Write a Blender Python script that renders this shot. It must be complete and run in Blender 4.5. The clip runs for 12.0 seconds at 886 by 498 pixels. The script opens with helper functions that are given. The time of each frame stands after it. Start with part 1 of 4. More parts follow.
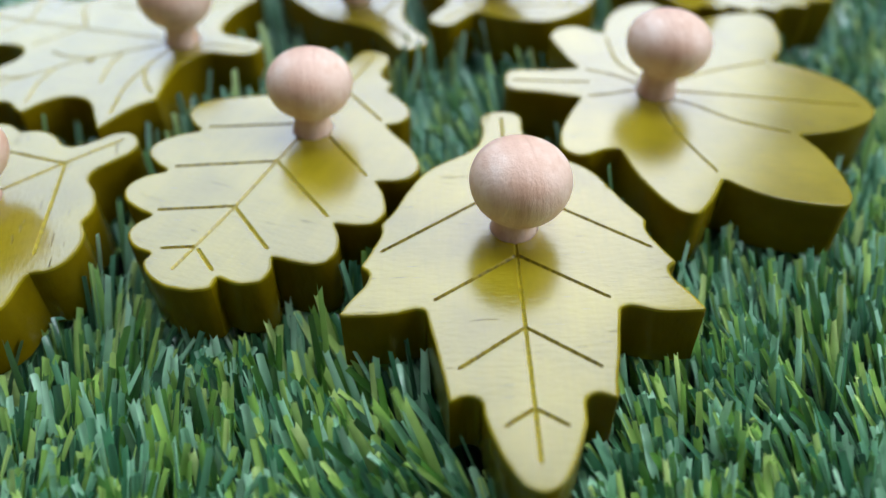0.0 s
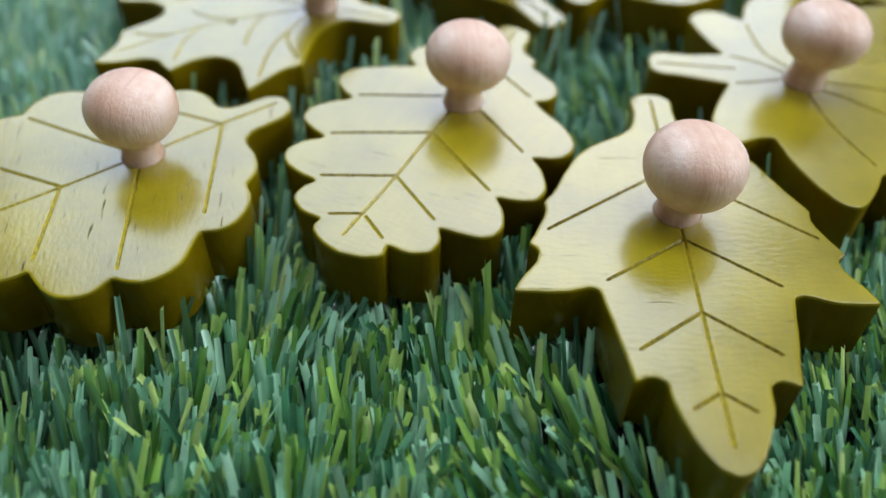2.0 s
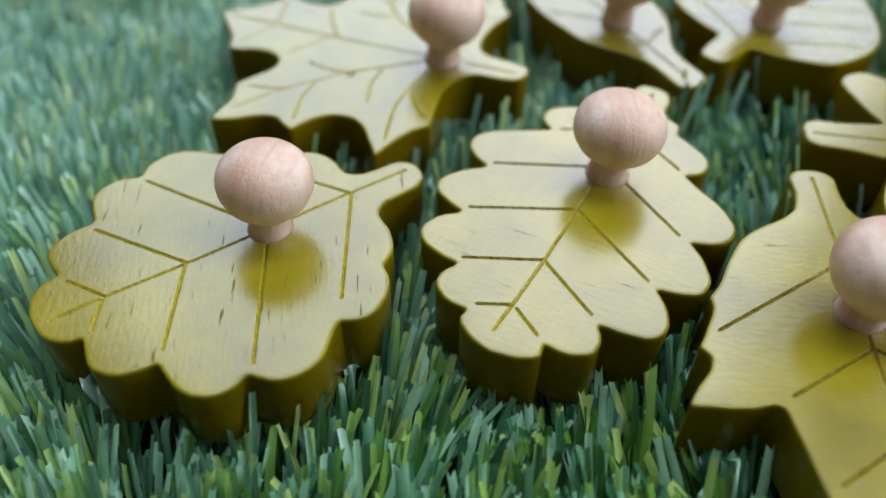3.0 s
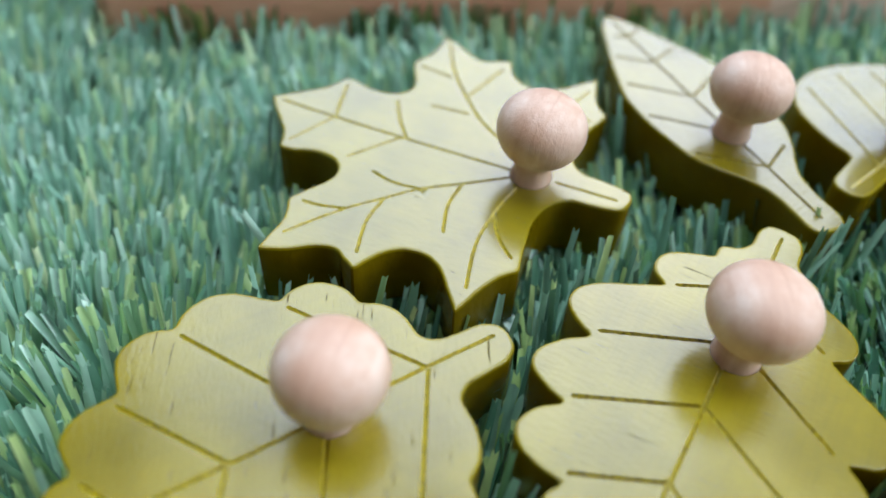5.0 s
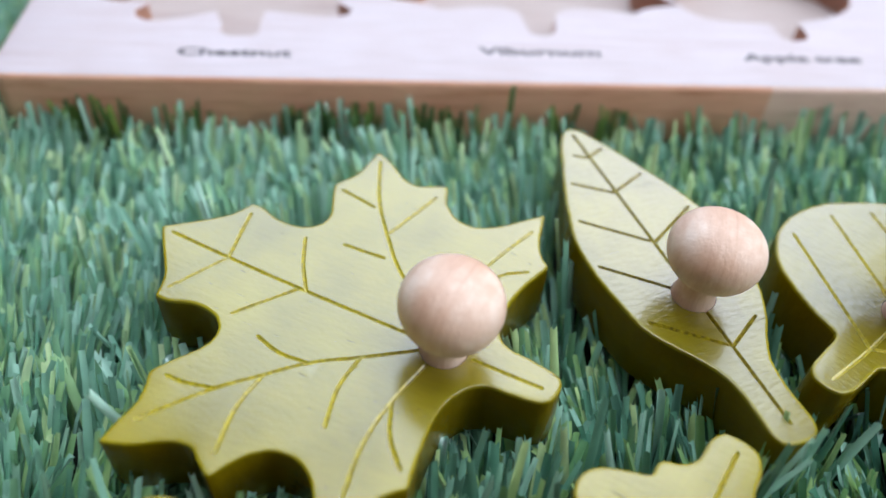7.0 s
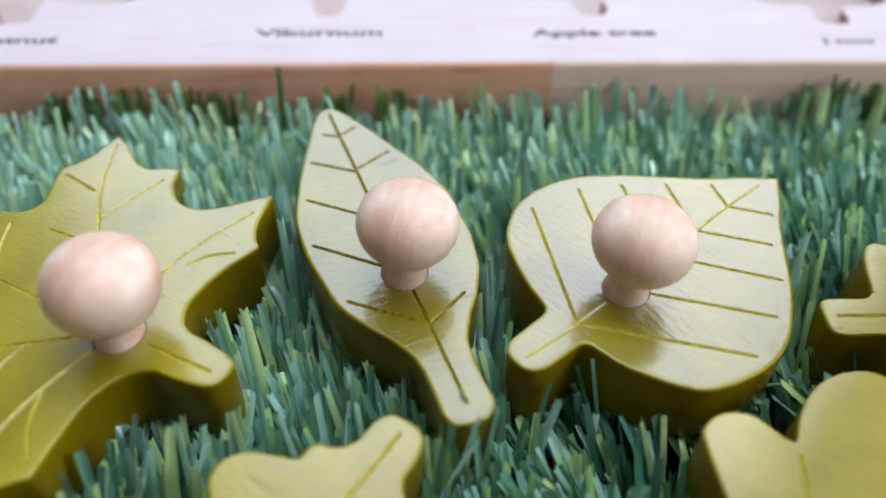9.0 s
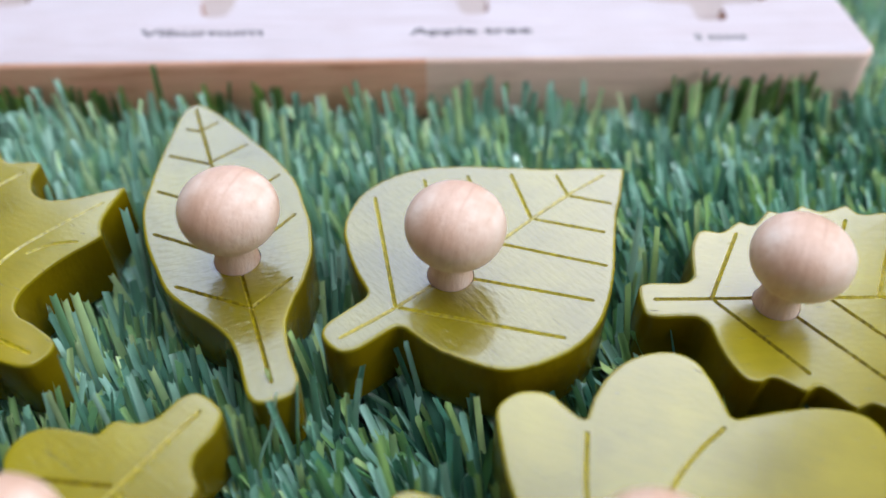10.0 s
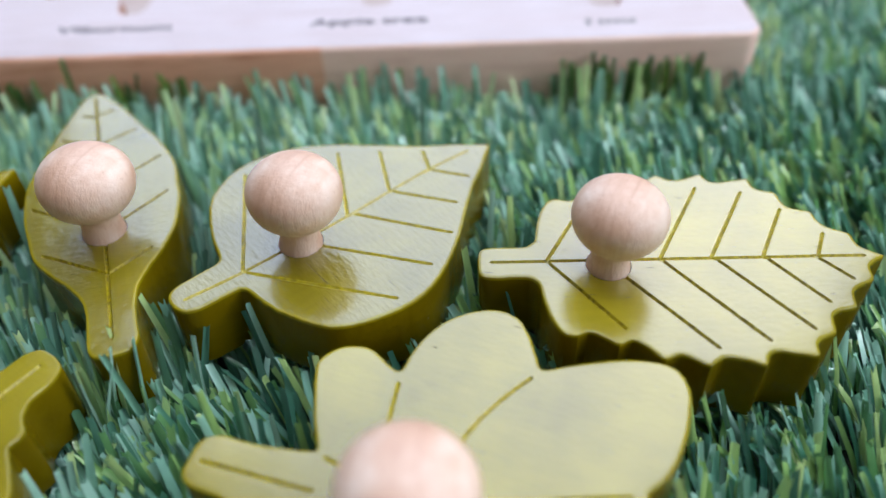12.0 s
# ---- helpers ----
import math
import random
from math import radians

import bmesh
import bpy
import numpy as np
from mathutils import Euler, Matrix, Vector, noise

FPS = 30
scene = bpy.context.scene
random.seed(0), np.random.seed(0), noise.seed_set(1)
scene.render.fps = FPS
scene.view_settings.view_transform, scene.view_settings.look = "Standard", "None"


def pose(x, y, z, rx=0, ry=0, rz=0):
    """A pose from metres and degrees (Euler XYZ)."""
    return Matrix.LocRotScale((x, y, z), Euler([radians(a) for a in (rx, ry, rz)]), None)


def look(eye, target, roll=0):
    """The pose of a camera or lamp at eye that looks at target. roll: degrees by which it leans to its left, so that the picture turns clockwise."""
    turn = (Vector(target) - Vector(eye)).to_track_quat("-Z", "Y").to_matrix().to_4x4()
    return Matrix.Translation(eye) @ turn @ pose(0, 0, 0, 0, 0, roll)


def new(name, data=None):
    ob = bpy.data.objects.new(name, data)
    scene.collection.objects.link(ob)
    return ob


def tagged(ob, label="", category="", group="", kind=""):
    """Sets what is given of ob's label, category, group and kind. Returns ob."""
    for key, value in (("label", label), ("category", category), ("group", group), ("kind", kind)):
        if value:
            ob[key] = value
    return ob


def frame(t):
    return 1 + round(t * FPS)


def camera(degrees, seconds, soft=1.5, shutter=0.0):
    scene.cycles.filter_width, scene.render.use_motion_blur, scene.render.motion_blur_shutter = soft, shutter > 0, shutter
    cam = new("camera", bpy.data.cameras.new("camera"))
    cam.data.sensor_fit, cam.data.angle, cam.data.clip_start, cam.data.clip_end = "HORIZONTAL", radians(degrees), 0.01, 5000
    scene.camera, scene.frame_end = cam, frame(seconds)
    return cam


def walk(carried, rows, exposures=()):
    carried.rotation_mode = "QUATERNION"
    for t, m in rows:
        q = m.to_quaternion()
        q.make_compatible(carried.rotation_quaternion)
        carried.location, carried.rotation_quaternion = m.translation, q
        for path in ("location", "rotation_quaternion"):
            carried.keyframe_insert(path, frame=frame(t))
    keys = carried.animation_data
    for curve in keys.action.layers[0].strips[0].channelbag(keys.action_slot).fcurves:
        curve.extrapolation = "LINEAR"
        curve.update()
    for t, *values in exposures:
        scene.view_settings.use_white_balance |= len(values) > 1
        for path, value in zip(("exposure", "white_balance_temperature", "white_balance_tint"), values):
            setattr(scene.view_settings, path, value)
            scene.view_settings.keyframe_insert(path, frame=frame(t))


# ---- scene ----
from mathutils import geometry

cam = camera(58.0, 12.0, soft=1.6)
cam.data.dof.use_dof = True
cam.data.dof.focus_distance = 0.152
cam.data.dof.aperture_fstop = 6.4
PATH = [
    (0.0, (0.01135, 0.01723, 0.12533), (0.00369, 0.19620, -0.04905), -0.75),
    (0.5, (0.00523, 0.01580, 0.12557), (-0.00222, 0.19316, -0.05047), 0.03),
    (1.0, (-0.00191, 0.01414, 0.12421), (-0.00961, 0.19091, -0.05241), 0.52),
    (1.5, (-0.00926, 0.01422, 0.12610), (-0.02023, 0.18783, -0.05345), 0.41),
    (2.0, (-0.01832, 0.01467, 0.12594), (-0.03060, 0.18808, -0.05371), 1.25),
    (2.5, (-0.02869, 0.02159, 0.12735), (-0.04767, 0.19489, -0.05183), 0.46),
    (3.0, (-0.04356, 0.03343, 0.12762), (-0.06579, 0.20662, -0.05129), 0.73),
    (3.2, (-0.04853, 0.03786, 0.12760), (-0.07095, 0.20853, -0.04870), 0.96),
    (4.8, (-0.06758, 0.07160, 0.12841), (-0.09024, 0.23960, -0.05041), 3.19),
    (5.0, (-0.06670, 0.07690, 0.13010), (-0.08990, 0.24430, -0.04945), 3.49),
    (5.5, (-0.06446, 0.09059, 0.13454), (-0.09121, 0.26071, -0.04668), 3.99),
    (6.0, (-0.06233, 0.10607, 0.13688), (-0.09080, 0.27380, -0.04631), 4.17),
    (6.5, (-0.05808, 0.11591, 0.13579), (-0.08948, 0.28366, -0.04689), 4.32),
    (6.7, (-0.05599, 0.11950, 0.13526), (-0.08745, 0.28486, -0.04468), 4.11),
    (8.3, (-0.01796, 0.13670, 0.12942), (-0.05166, 0.30232, -0.04988), 2.00),
    (8.5, (-0.01111, 0.13715, 0.12887), (-0.04564, 0.30508, -0.05308), 1.82),
    (9.0, (0.00576, 0.13870, 0.12642), (-0.03061, 0.30824, -0.05368), 1.57),
    (9.5, (0.02468, 0.13999, 0.12623), (-0.01339, 0.31052, -0.05257), 1.03),
    (10.0, (0.04131, 0.14085, 0.12636), (0.00029, 0.31200, -0.05119), 0.38),
    (10.5, (0.05460, 0.14176, 0.12496), (0.00910, 0.31440, -0.05004), -0.71),
    (11.0, (0.06257, 0.14255, 0.12572), (0.01545, 0.31531, -0.04873), -1.14),
    (11.5, (0.07114, 0.14133, 0.12522), (0.02138, 0.31350, -0.04908), -2.06),
    (12.0, (0.07954, 0.13864, 0.12382), (0.02711, 0.31067, -0.04984), -2.71),
]
walk(cam, [(t, look(eye, target, roll)) for t, eye, target, roll in PATH],
     [(0.0, 0.05, 6400, 10), (1.0, 0.05, 6400, 10), (2.5, -0.1, 6450, 10), (3.0, -0.15, 6450, 10), (3.5, -0.12, 6450, 10), (5.0, 0.05, 6350, 9), (6.0, 0.13, 6350, 9), (9.0, 0.09, 6350, 11), (12.0, 0.03, 6300, 12)])

# ---- light: one tall window behind the toys, daylight outside ----
world = bpy.data.worlds.new("daylight")
scene.world = world
world.use_nodes = True
wn = world.node_tree.nodes
sky = wn.new("ShaderNodeTexSky")
sky.sky_type, sky.sun_disc = "NISHITA", False
sky.sun_elevation, sky.sun_rotation = radians(42), radians(8)
wn["Background"].inputs["Strength"].default_value = 0.10
world.node_tree.links.new(sky.outputs["Color"], wn["Background"].inputs["Color"])

WIN = dict(x0=-1.12, x1=0.56, z0=0.36, z1=2.25, y=1.2)
win_light = bpy.data.lights.new("window_daylight", "AREA")
win_light.shape, win_light.size, win_light.size_y = "RECTANGLE", 1.64, 1.85
win_light.energy, win_light.color = 21.0, (0.72, 0.84, 1.0)
lamp = new("window_daylight", win_light)
lamp.matrix_world = look((-0.28, WIN["y"] + 0.06, (WIN["z0"] + WIN["z1"]) / 2), (-0.28, 0, (WIN["z0"] + WIN["z1"]) / 2))
# a roof light over the toys lets in the sky from above
ROOF = dict(x0=-0.9, x1=1.9, y0=0.0, y1=1.05)
roof_light = bpy.data.lights.new("roof_daylight", "AREA")
roof_light.shape, roof_light.size, roof_light.size_y = "RECTANGLE", 2.76, 1.01
roof_light.energy, roof_light.color = 56.0, (0.80, 0.90, 1.0)
lamp = new("roof_daylight", roof_light)
lamp.matrix_world = pose((ROOF["x0"] + ROOF["x1"]) / 2, (ROOF["y0"] + ROOF["y1"]) / 2, 2.45)
# a second window in the east wall lights the right-hand sides
EAST = dict(y0=-0.1, y1=1.15, z0=0.55, z1=2.15, x=2.3)
east_light = bpy.data.lights.new("east_daylight", "AREA")
east_light.shape, east_light.size, east_light.size_y = "RECTANGLE", 1.21, 1.56
east_light.energy, east_light.color = 48.0, (0.90, 0.95, 1.0)
lamp = new("east_daylight", east_light)
lamp.matrix_world = look((EAST["x"] + 0.05, 0.525, 1.35), (0, 0.525, 1.35))
scene.view_settings.exposure = 0.0


# ---- helpers for building ----
def part(name, bm, material, parent=None, label=""):
    """Link a bmesh as one mesh object under a thing or a part."""
    me = bpy.data.meshes.new(name)
    bm.normal_update()
    bm.to_mesh(me)
    bm.free()
    for m in material if isinstance(material, (list, tuple)) else [material]:
        me.materials.append(m)
    ob = new(name, me)
    if parent:
        ob.parent = parent
    if label:
        ob["label"] = label
    return ob


def smooth(ob, flat_angle=None):
    for p in ob.data.polygons:
        p.use_smooth = True
    if flat_angle:
        ob.data.set_sharp_from_angle(angle=radians(flat_angle))
    return ob


def box(bm, x0, x1, y0, y1, z0, z1, bevel=0.0):
    r = bmesh.ops.create_cube(bm, size=1.0)
    bmesh.ops.scale(bm, vec=(x1 - x0, y1 - y0, z1 - z0), verts=r["verts"])
    bmesh.ops.translate(bm, vec=((x0 + x1) / 2, (y0 + y1) / 2, (z0 + z1) / 2), verts=r["verts"])
    if bevel:
        edges = list({e for v in r["verts"] for e in v.link_edges})
        bmesh.ops.bevel(bm, geom=edges, offset=bevel, segments=3, affect="EDGES", profile=0.5)


# ---- materials ----
def node_material(name):
    m = bpy.data.materials.new(name)
    m.use_nodes = True
    nt = m.node_tree
    return m, nt, nt.nodes["Principled BSDF"]


def add(nt, kind, **values):
    n = nt.nodes.new(kind)
    for k, v in values.items():
        n.inputs[k].default_value = v
    return n


def ramp(nt, source, stops):
    r = nt.nodes.new("ShaderNodeValToRGB")
    el = r.color_ramp.elements
    while len(el) < len(stops):
        el.new(0.5)
    for e, (pos, col) in zip(el, stops):
        e.position = pos
        e.color = (*col, 1) if len(col) == 3 else col
    nt.links.new(source, r.inputs["Fac"])
    return r


def mapped(nt, scale, coord="Object"):
    tc = nt.nodes.new("ShaderNodeTexCoord")
    mp = nt.nodes.new("ShaderNodeMapping")
    mp.inputs["Scale"].default_value = scale
    nt.links.new(tc.outputs[coord], mp.inputs["Vector"])
    return mp.outputs["Vector"]


def mixcol(nt, fac, a, b, blend="MIX"):
    n = nt.nodes.new("ShaderNodeMix")
    n.data_type, n.blend_type = "RGBA", blend
    for sock, v in ((n.inputs[0], fac), (n.inputs[6], a), (n.inputs[7], b)):
        if hasattr(v, "is_linked"):
            nt.links.new(v, sock)
        else:
            sock.default_value = v if isinstance(v, (int, float)) else (*v, 1)
    return n.outputs[2]


def bump(nt, bsdf, height, strength, distance):
    b = add(nt, "ShaderNodeBump", Strength=strength, Distance=distance)
    nt.links.new(height, b.inputs["Height"])
    nt.links.new(b.outputs["Normal"], bsdf.inputs["Normal"])
    return b


def paint_material(name, tone, pore=0.23, angle=0.0, stretch=300, relief=1.0, gloss=1.0, across=2100, smear=0.0, haze=0.17):
    """Olive stain under a satin varnish on close-grained wood."""
    m, nt, b = node_material(name)
    lk = nt.links.new
    grain = add(nt, "ShaderNodeTexNoise", Scale=1.0, Detail=6.0, Roughness=0.6)
    lk(mapped(nt, (120, 1400, 500)), grain.inputs["Vector"])
    blotch = add(nt, "ShaderNodeTexNoise", Scale=55.0, Detail=3.0)
    lk(mapped(nt, (1, 1, 1)), blotch.inputs["Vector"])
    pores = add(nt, "ShaderNodeTexNoise", Scale=1.0, Detail=2.0)
    pore_map = mapped(nt, (stretch, across, 700))
    turned = mapped(nt, (1, 1, 1))
    turned.node.inputs["Rotation"].default_value = (0, 0, radians(angle))
    lk(turned, pore_map.node.inputs["Vector"])
    lk(pore_map, pores.inputs["Vector"])
    dark = tuple(c * 0.72 for c in tone)
    light = tuple(min(1, c * 1.16) for c in tone)
    c1 = ramp(nt, blotch.outputs["Fac"], [(0.3, dark), (0.7, light)]).outputs["Color"]
    g = ramp(nt, grain.outputs["Fac"], [(0.35, (0.8, 0.8, 0.78)), (0.6, (1, 1, 1))]).outputs["Color"]
    c2 = mixcol(nt, 0.35, c1, g, "MULTIPLY")
    pf = ramp(nt, pores.outputs["Fac"], [(pore - 0.01, (1, 1, 1)), (pore + 0.05, (0, 0, 0))]).outputs["Color"]
    lk(mixcol(nt, pf, c2, (0.10, 0.072, 0.002)), b.inputs["Base Color"])
    rr = ramp(nt, blotch.outputs["Fac"], [(0.3, (0.15,) * 3), (0.7, (0.23,) * 3)])
    lk(mixcol(nt, pf, rr.outputs["Color"], (0.42, 0.42, 0.42)), b.inputs["Roughness"])
    # open pores are bare of varnish
    bare = ramp(nt, pores.outputs["Fac"], [(pore - 0.01, (0.1,) * 3), (pore + 0.05, (min(1.0, gloss),) * 3)]).outputs["Color"]
    lk(bare, b.inputs["Coat Weight"])
    lk(bare, b.inputs["Specular IOR Level"])
    b.inputs["Coat IOR"].default_value = 1.35 + 0.2 * gloss
    b.inputs["Coat Roughness"].default_value = haze
    # brush marks and raised grain under the varnish
    dents = add(nt, "ShaderNodeTexNoise", Scale=1.0, Detail=4.0, Roughness=0.55)
    dent_map = mapped(nt, (260 + 300 * (1 - smear), 1050, 600))
    lk(turned, dent_map.node.inputs["Vector"])
    lk(dent_map, dents.inputs["Vector"])
    soft = bump(nt, b, dents.outputs["Fac"], 0.2 * relief, 0.0005)
    fine = add(nt, "ShaderNodeBump", Strength=0.3, Distance=0.0003)
    lk(pf, fine.inputs["Height"])
    fine.invert = True
    lk(fine.outputs["Normal"], soft.inputs["Normal"])
    return m


OLIVE = (0.295, 0.235, 0.004)
paint = paint_material("olive_paint", tuple(c * 1.08 for c in OLIVE), gloss=1.4, relief=0.7, haze=0.2)
glossy_paint = paint_material("olive_paint_under_gloss_varnish", tuple(c * 0.80 for c in OLIVE), 0.25, 88.0, gloss=1.55, stretch=120, relief=2.0, smear=0.45, haze=0.11)
cross_paint = paint_material("olive_paint_on_cross_grain", tuple(c * 1.1 for c in OLIVE), 0.25, 88.0, gloss=1.15, stretch=120, smear=0.6)
worn_paint = paint_material("olive_paint_on_open_grain", tuple(c * 1.1 for c in OLIVE), 0.268, -62.0, gloss=1.1, stretch=150, relief=1.0, across=1500, smear=0.5)
rim_paint = paint_material("olive_paint_on_worn_rim", OLIVE, gloss=0.35)
# sawn sides painted darker: the shade they stand in, put into the colour
shaded_edge_paint = paint_material("olive_paint_shaded_edge", (0.172, 0.121, 0.0006), gloss=0.14, relief=1.5)


def groove_material(name, low, high, gloss=0.0):
    m, nt, b = node_material(name)
    n = add(nt, "ShaderNodeTexNoise", Scale=1300.0, Detail=2.0)
    nt.links.new(mapped(nt, (1, 1, 1)), n.inputs["Vector"])
    r = ramp(nt, n.outputs["Fac"], [(0.36, low), (0.62, high)])
    nt.links.new(r.outputs["Color"], b.inputs["Base Color"])
    b.inputs["Roughness"].default_value = 0.34
    b.inputs["Specular IOR Level"].default_value = 0.5
    b.inputs["Coat Weight"].default_value = gloss
    b.inputs["Coat Roughness"].default_value = 0.3
    bump(nt, b, n.outputs["Fac"], 0.9, 0.0004)
    return m


groove = groove_material("painted_groove", (0.14, 0.10, 0.002), (0.36, 0.28, 0.004))
# paler copy of the groove paint: caught light put into the colour
pale_groove = groove_material("pale_lit_groove", (0.28, 0.22, 0.004), (0.50, 0.40, 0.008), gloss=0.8)


def wood_material(name, light, dark, scale, rough=0.5):
    m, nt, b = node_material(name)
    lk = nt.links.new
    v = mapped(nt, scale)
    wob = add(nt, "ShaderNodeTexNoise", Scale=1.0, Detail=5.0, Roughness=0.6, Distortion=0.4)
    lk(v, wob.inputs["Vector"])
    fine = add(nt, "ShaderNodeTexNoise", Scale=3.5, Detail=4.0)
    lk(v, fine.inputs["Vector"])
    soft = add(nt, "ShaderNodeTexNoise", Scale=60.0, Detail=2.0)
    lk(mapped(nt, (1, 1, 1)), soft.inputs["Vector"])
    c = ramp(nt, wob.outputs["Fac"], [(0.32, dark), (0.5, light), (0.72, tuple(x * 0.93 for x in light))]).outputs["Color"]
    f = ramp(nt, fine.outputs["Fac"], [(0.3, (0.86, 0.82, 0.78)), (0.6, (1, 1, 1))]).outputs["Color"]
    c = mixcol(nt, 0.6, c, f, "MULTIPLY")
    s = ramp(nt, soft.outputs["Fac"], [(0.3, (0.93, 0.90, 0.88)), (0.7, (1, 1, 1))]).outputs["Color"]
    lk(mixcol(nt, 0.8, c, s, "MULTIPLY"), b.inputs["Base Color"])
    b.inputs["Roughness"].default_value = rough
    b.inputs["Specular IOR Level"].default_value = 0.5
    bump(nt, b, fine.outputs["Fac"], 0.15, 0.0003)
    return m


def knob_material():
    """Bare turned beech under a thin satin coat: straight growth rings through the ball, pores that open where the grain ends."""
    m, nt, b = node_material("pale_turned_wood")
    lk = nt.links.new
    rings = add(nt, "ShaderNodeTexNoise", Scale=1.0, Detail=5.0, Roughness=0.65, Distortion=0.4)
    lk(mapped(nt, (430, 60, 22)), rings.inputs["Vector"])
    flecks = add(nt, "ShaderNodeTexNoise", Scale=1.0, Detail=3.0, Roughness=0.7)
    lk(mapped(nt, (1500, 1100, 420)), flecks.inputs["Vector"])
    cloud = add(nt, "ShaderNodeTexNoise", Scale=80.0, Detail=4.0, Roughness=0.6)
    lk(mapped(nt, (1, 1, 1)), cloud.inputs["Vector"])
    c = ramp(nt, rings.outputs["Fac"], [(0.3, (0.67, 0.42, 0.30)), (0.47, (0.80, 0.565, 0.44)), (0.7, (0.87, 0.67, 0.565))]).outputs["Color"]
    k = ramp(nt, cloud.outputs["Fac"], [(0.38, (0.77, 0.58, 0.45)), (0.56, (1, 1, 1))]).outputs["Color"]
    c = mixcol(nt, 0.8, c, k, "MULTIPLY")
    pore = ramp(nt, flecks.outputs["Fac"], [(0.30, (1, 1, 1)), (0.40, (0, 0, 0))]).outputs["Color"]
    lk(mixcol(nt, mixcol(nt, 0.45, (0, 0, 0), pore), c, (0.50, 0.25, 0.14)), b.inputs["Base Color"])
    lk(ramp(nt, cloud.outputs["Fac"], [(0.3, (0.6,) * 3), (0.7, (0.75,) * 3)]).outputs["Color"], b.inputs["Roughness"])
    b.inputs["Specular IOR Level"].default_value = 1.0
    b.inputs["Coat Weight"].default_value = 1.0
    b.inputs["Coat IOR"].default_value = 1.6
    b.inputs["Coat Roughness"].default_value = 0.55
    bump(nt, b, flecks.outputs["Fac"], 0.6, 0.0003)
    return m


knob_wood = knob_material()


board_top_wood = wood_material("whitewashed_board", (0.635, 0.545, 0.58), (0.59, 0.49, 0.515), (14, 260, 200), 0.5)
board_side_wood = wood_material("reddish_board_edge", (0.88, 0.48, 0.33), (0.70, 0.32, 0.20), (30, 300, 420), 0.6)
board_side_pale = wood_material("pale_pinkish_board_edge", (0.95, 0.68, 0.58), (0.80, 0.54, 0.45), (30, 300, 420), 0.6)


def grass_material(name, stops, light_tint=0.0):
    m, nt, b = node_material(name)
    lk = nt.links.new
    geo = nt.nodes.new("ShaderNodeNewGeometry")
    r = ramp(nt, geo.outputs["Random Per Island"], stops)
    n = add(nt, "ShaderNodeTexNoise", Scale=260.0, Detail=2.0)
    lk(mapped(nt, (1, 1, 1)), n.inputs["Vector"])
    # brighter light on the rear-left corner is put into the colour as paler blue-green
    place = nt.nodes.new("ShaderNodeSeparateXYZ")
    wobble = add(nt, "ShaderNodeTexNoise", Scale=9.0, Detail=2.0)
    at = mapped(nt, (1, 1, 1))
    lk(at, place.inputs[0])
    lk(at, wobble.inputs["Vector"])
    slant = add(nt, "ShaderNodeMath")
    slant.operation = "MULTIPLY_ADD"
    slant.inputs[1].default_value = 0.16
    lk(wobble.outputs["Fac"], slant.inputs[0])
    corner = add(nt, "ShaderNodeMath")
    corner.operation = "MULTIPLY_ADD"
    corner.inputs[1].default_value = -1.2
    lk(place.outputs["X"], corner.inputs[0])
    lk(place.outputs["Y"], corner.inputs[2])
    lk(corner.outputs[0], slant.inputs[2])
    lit_corner = ramp(nt, slant.outputs[0], [(0.26, (0, 0, 0)), (0.48, (0.66 * light_tint,) * 3)]).outputs["Color"]
    from_front = add(nt, "ShaderNodeMath")
    from_front.operation = "MULTIPLY_ADD"
    from_front.inputs[1].default_value = 0.08
    lk(wobble.outputs["Fac"], from_front.inputs[0])
    lk(place.outputs["Y"], from_front.inputs[2])
    # sky sheen on the farther grass, tinted into the blades
    bluer = ramp(nt, from_front.outputs[0], [(0.15, (0, 0, 0)), (0.25, (0.24 * light_tint,) * 3)]).outputs["Color"]
    # the dimmer front strip has its shade painted in as a deeper green
    fresh = ramp(nt, from_front.outputs[0], [(0.14, (light_tint,) * 3), (0.24, (0, 0, 0))]).outputs["Color"]
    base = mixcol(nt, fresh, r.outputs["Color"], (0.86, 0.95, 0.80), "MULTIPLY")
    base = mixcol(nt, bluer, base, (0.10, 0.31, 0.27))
    base = mixcol(nt, lit_corner, base, (0.35, 0.60, 0.48), "SCREEN")
    s = ramp(nt, n.outputs["Fac"], [(0.3, (0.75, 0.78, 0.75)), (0.7, (1.1, 1.08, 1.0))]).outputs["Color"]
    lk(mixcol(nt, 0.7, base, s, "MULTIPLY"), b.inputs["Base Color"])
    b.inputs["Roughness"].default_value = 0.33
    b.inputs["Specular IOR Level"].default_value = 1.0
    b.inputs["Coat Weight"].default_value = 0.8
    b.inputs["Coat Roughness"].default_value = 0.25
    tr = nt.nodes.new("ShaderNodeBsdfTranslucent")
    lk(mixcol(nt, 0.3, base, (0.5, 0.95, 0.7)), tr.inputs["Color"])
    mix = add(nt, "ShaderNodeMixShader", Fac=0.17)
    lk(b.outputs["BSDF"], mix.inputs[1])
    lk(tr.outputs["BSDF"], mix.inputs[2])
    lk(mix.outputs["Shader"], nt.nodes["Material Output"].inputs["Surface"])
    return m


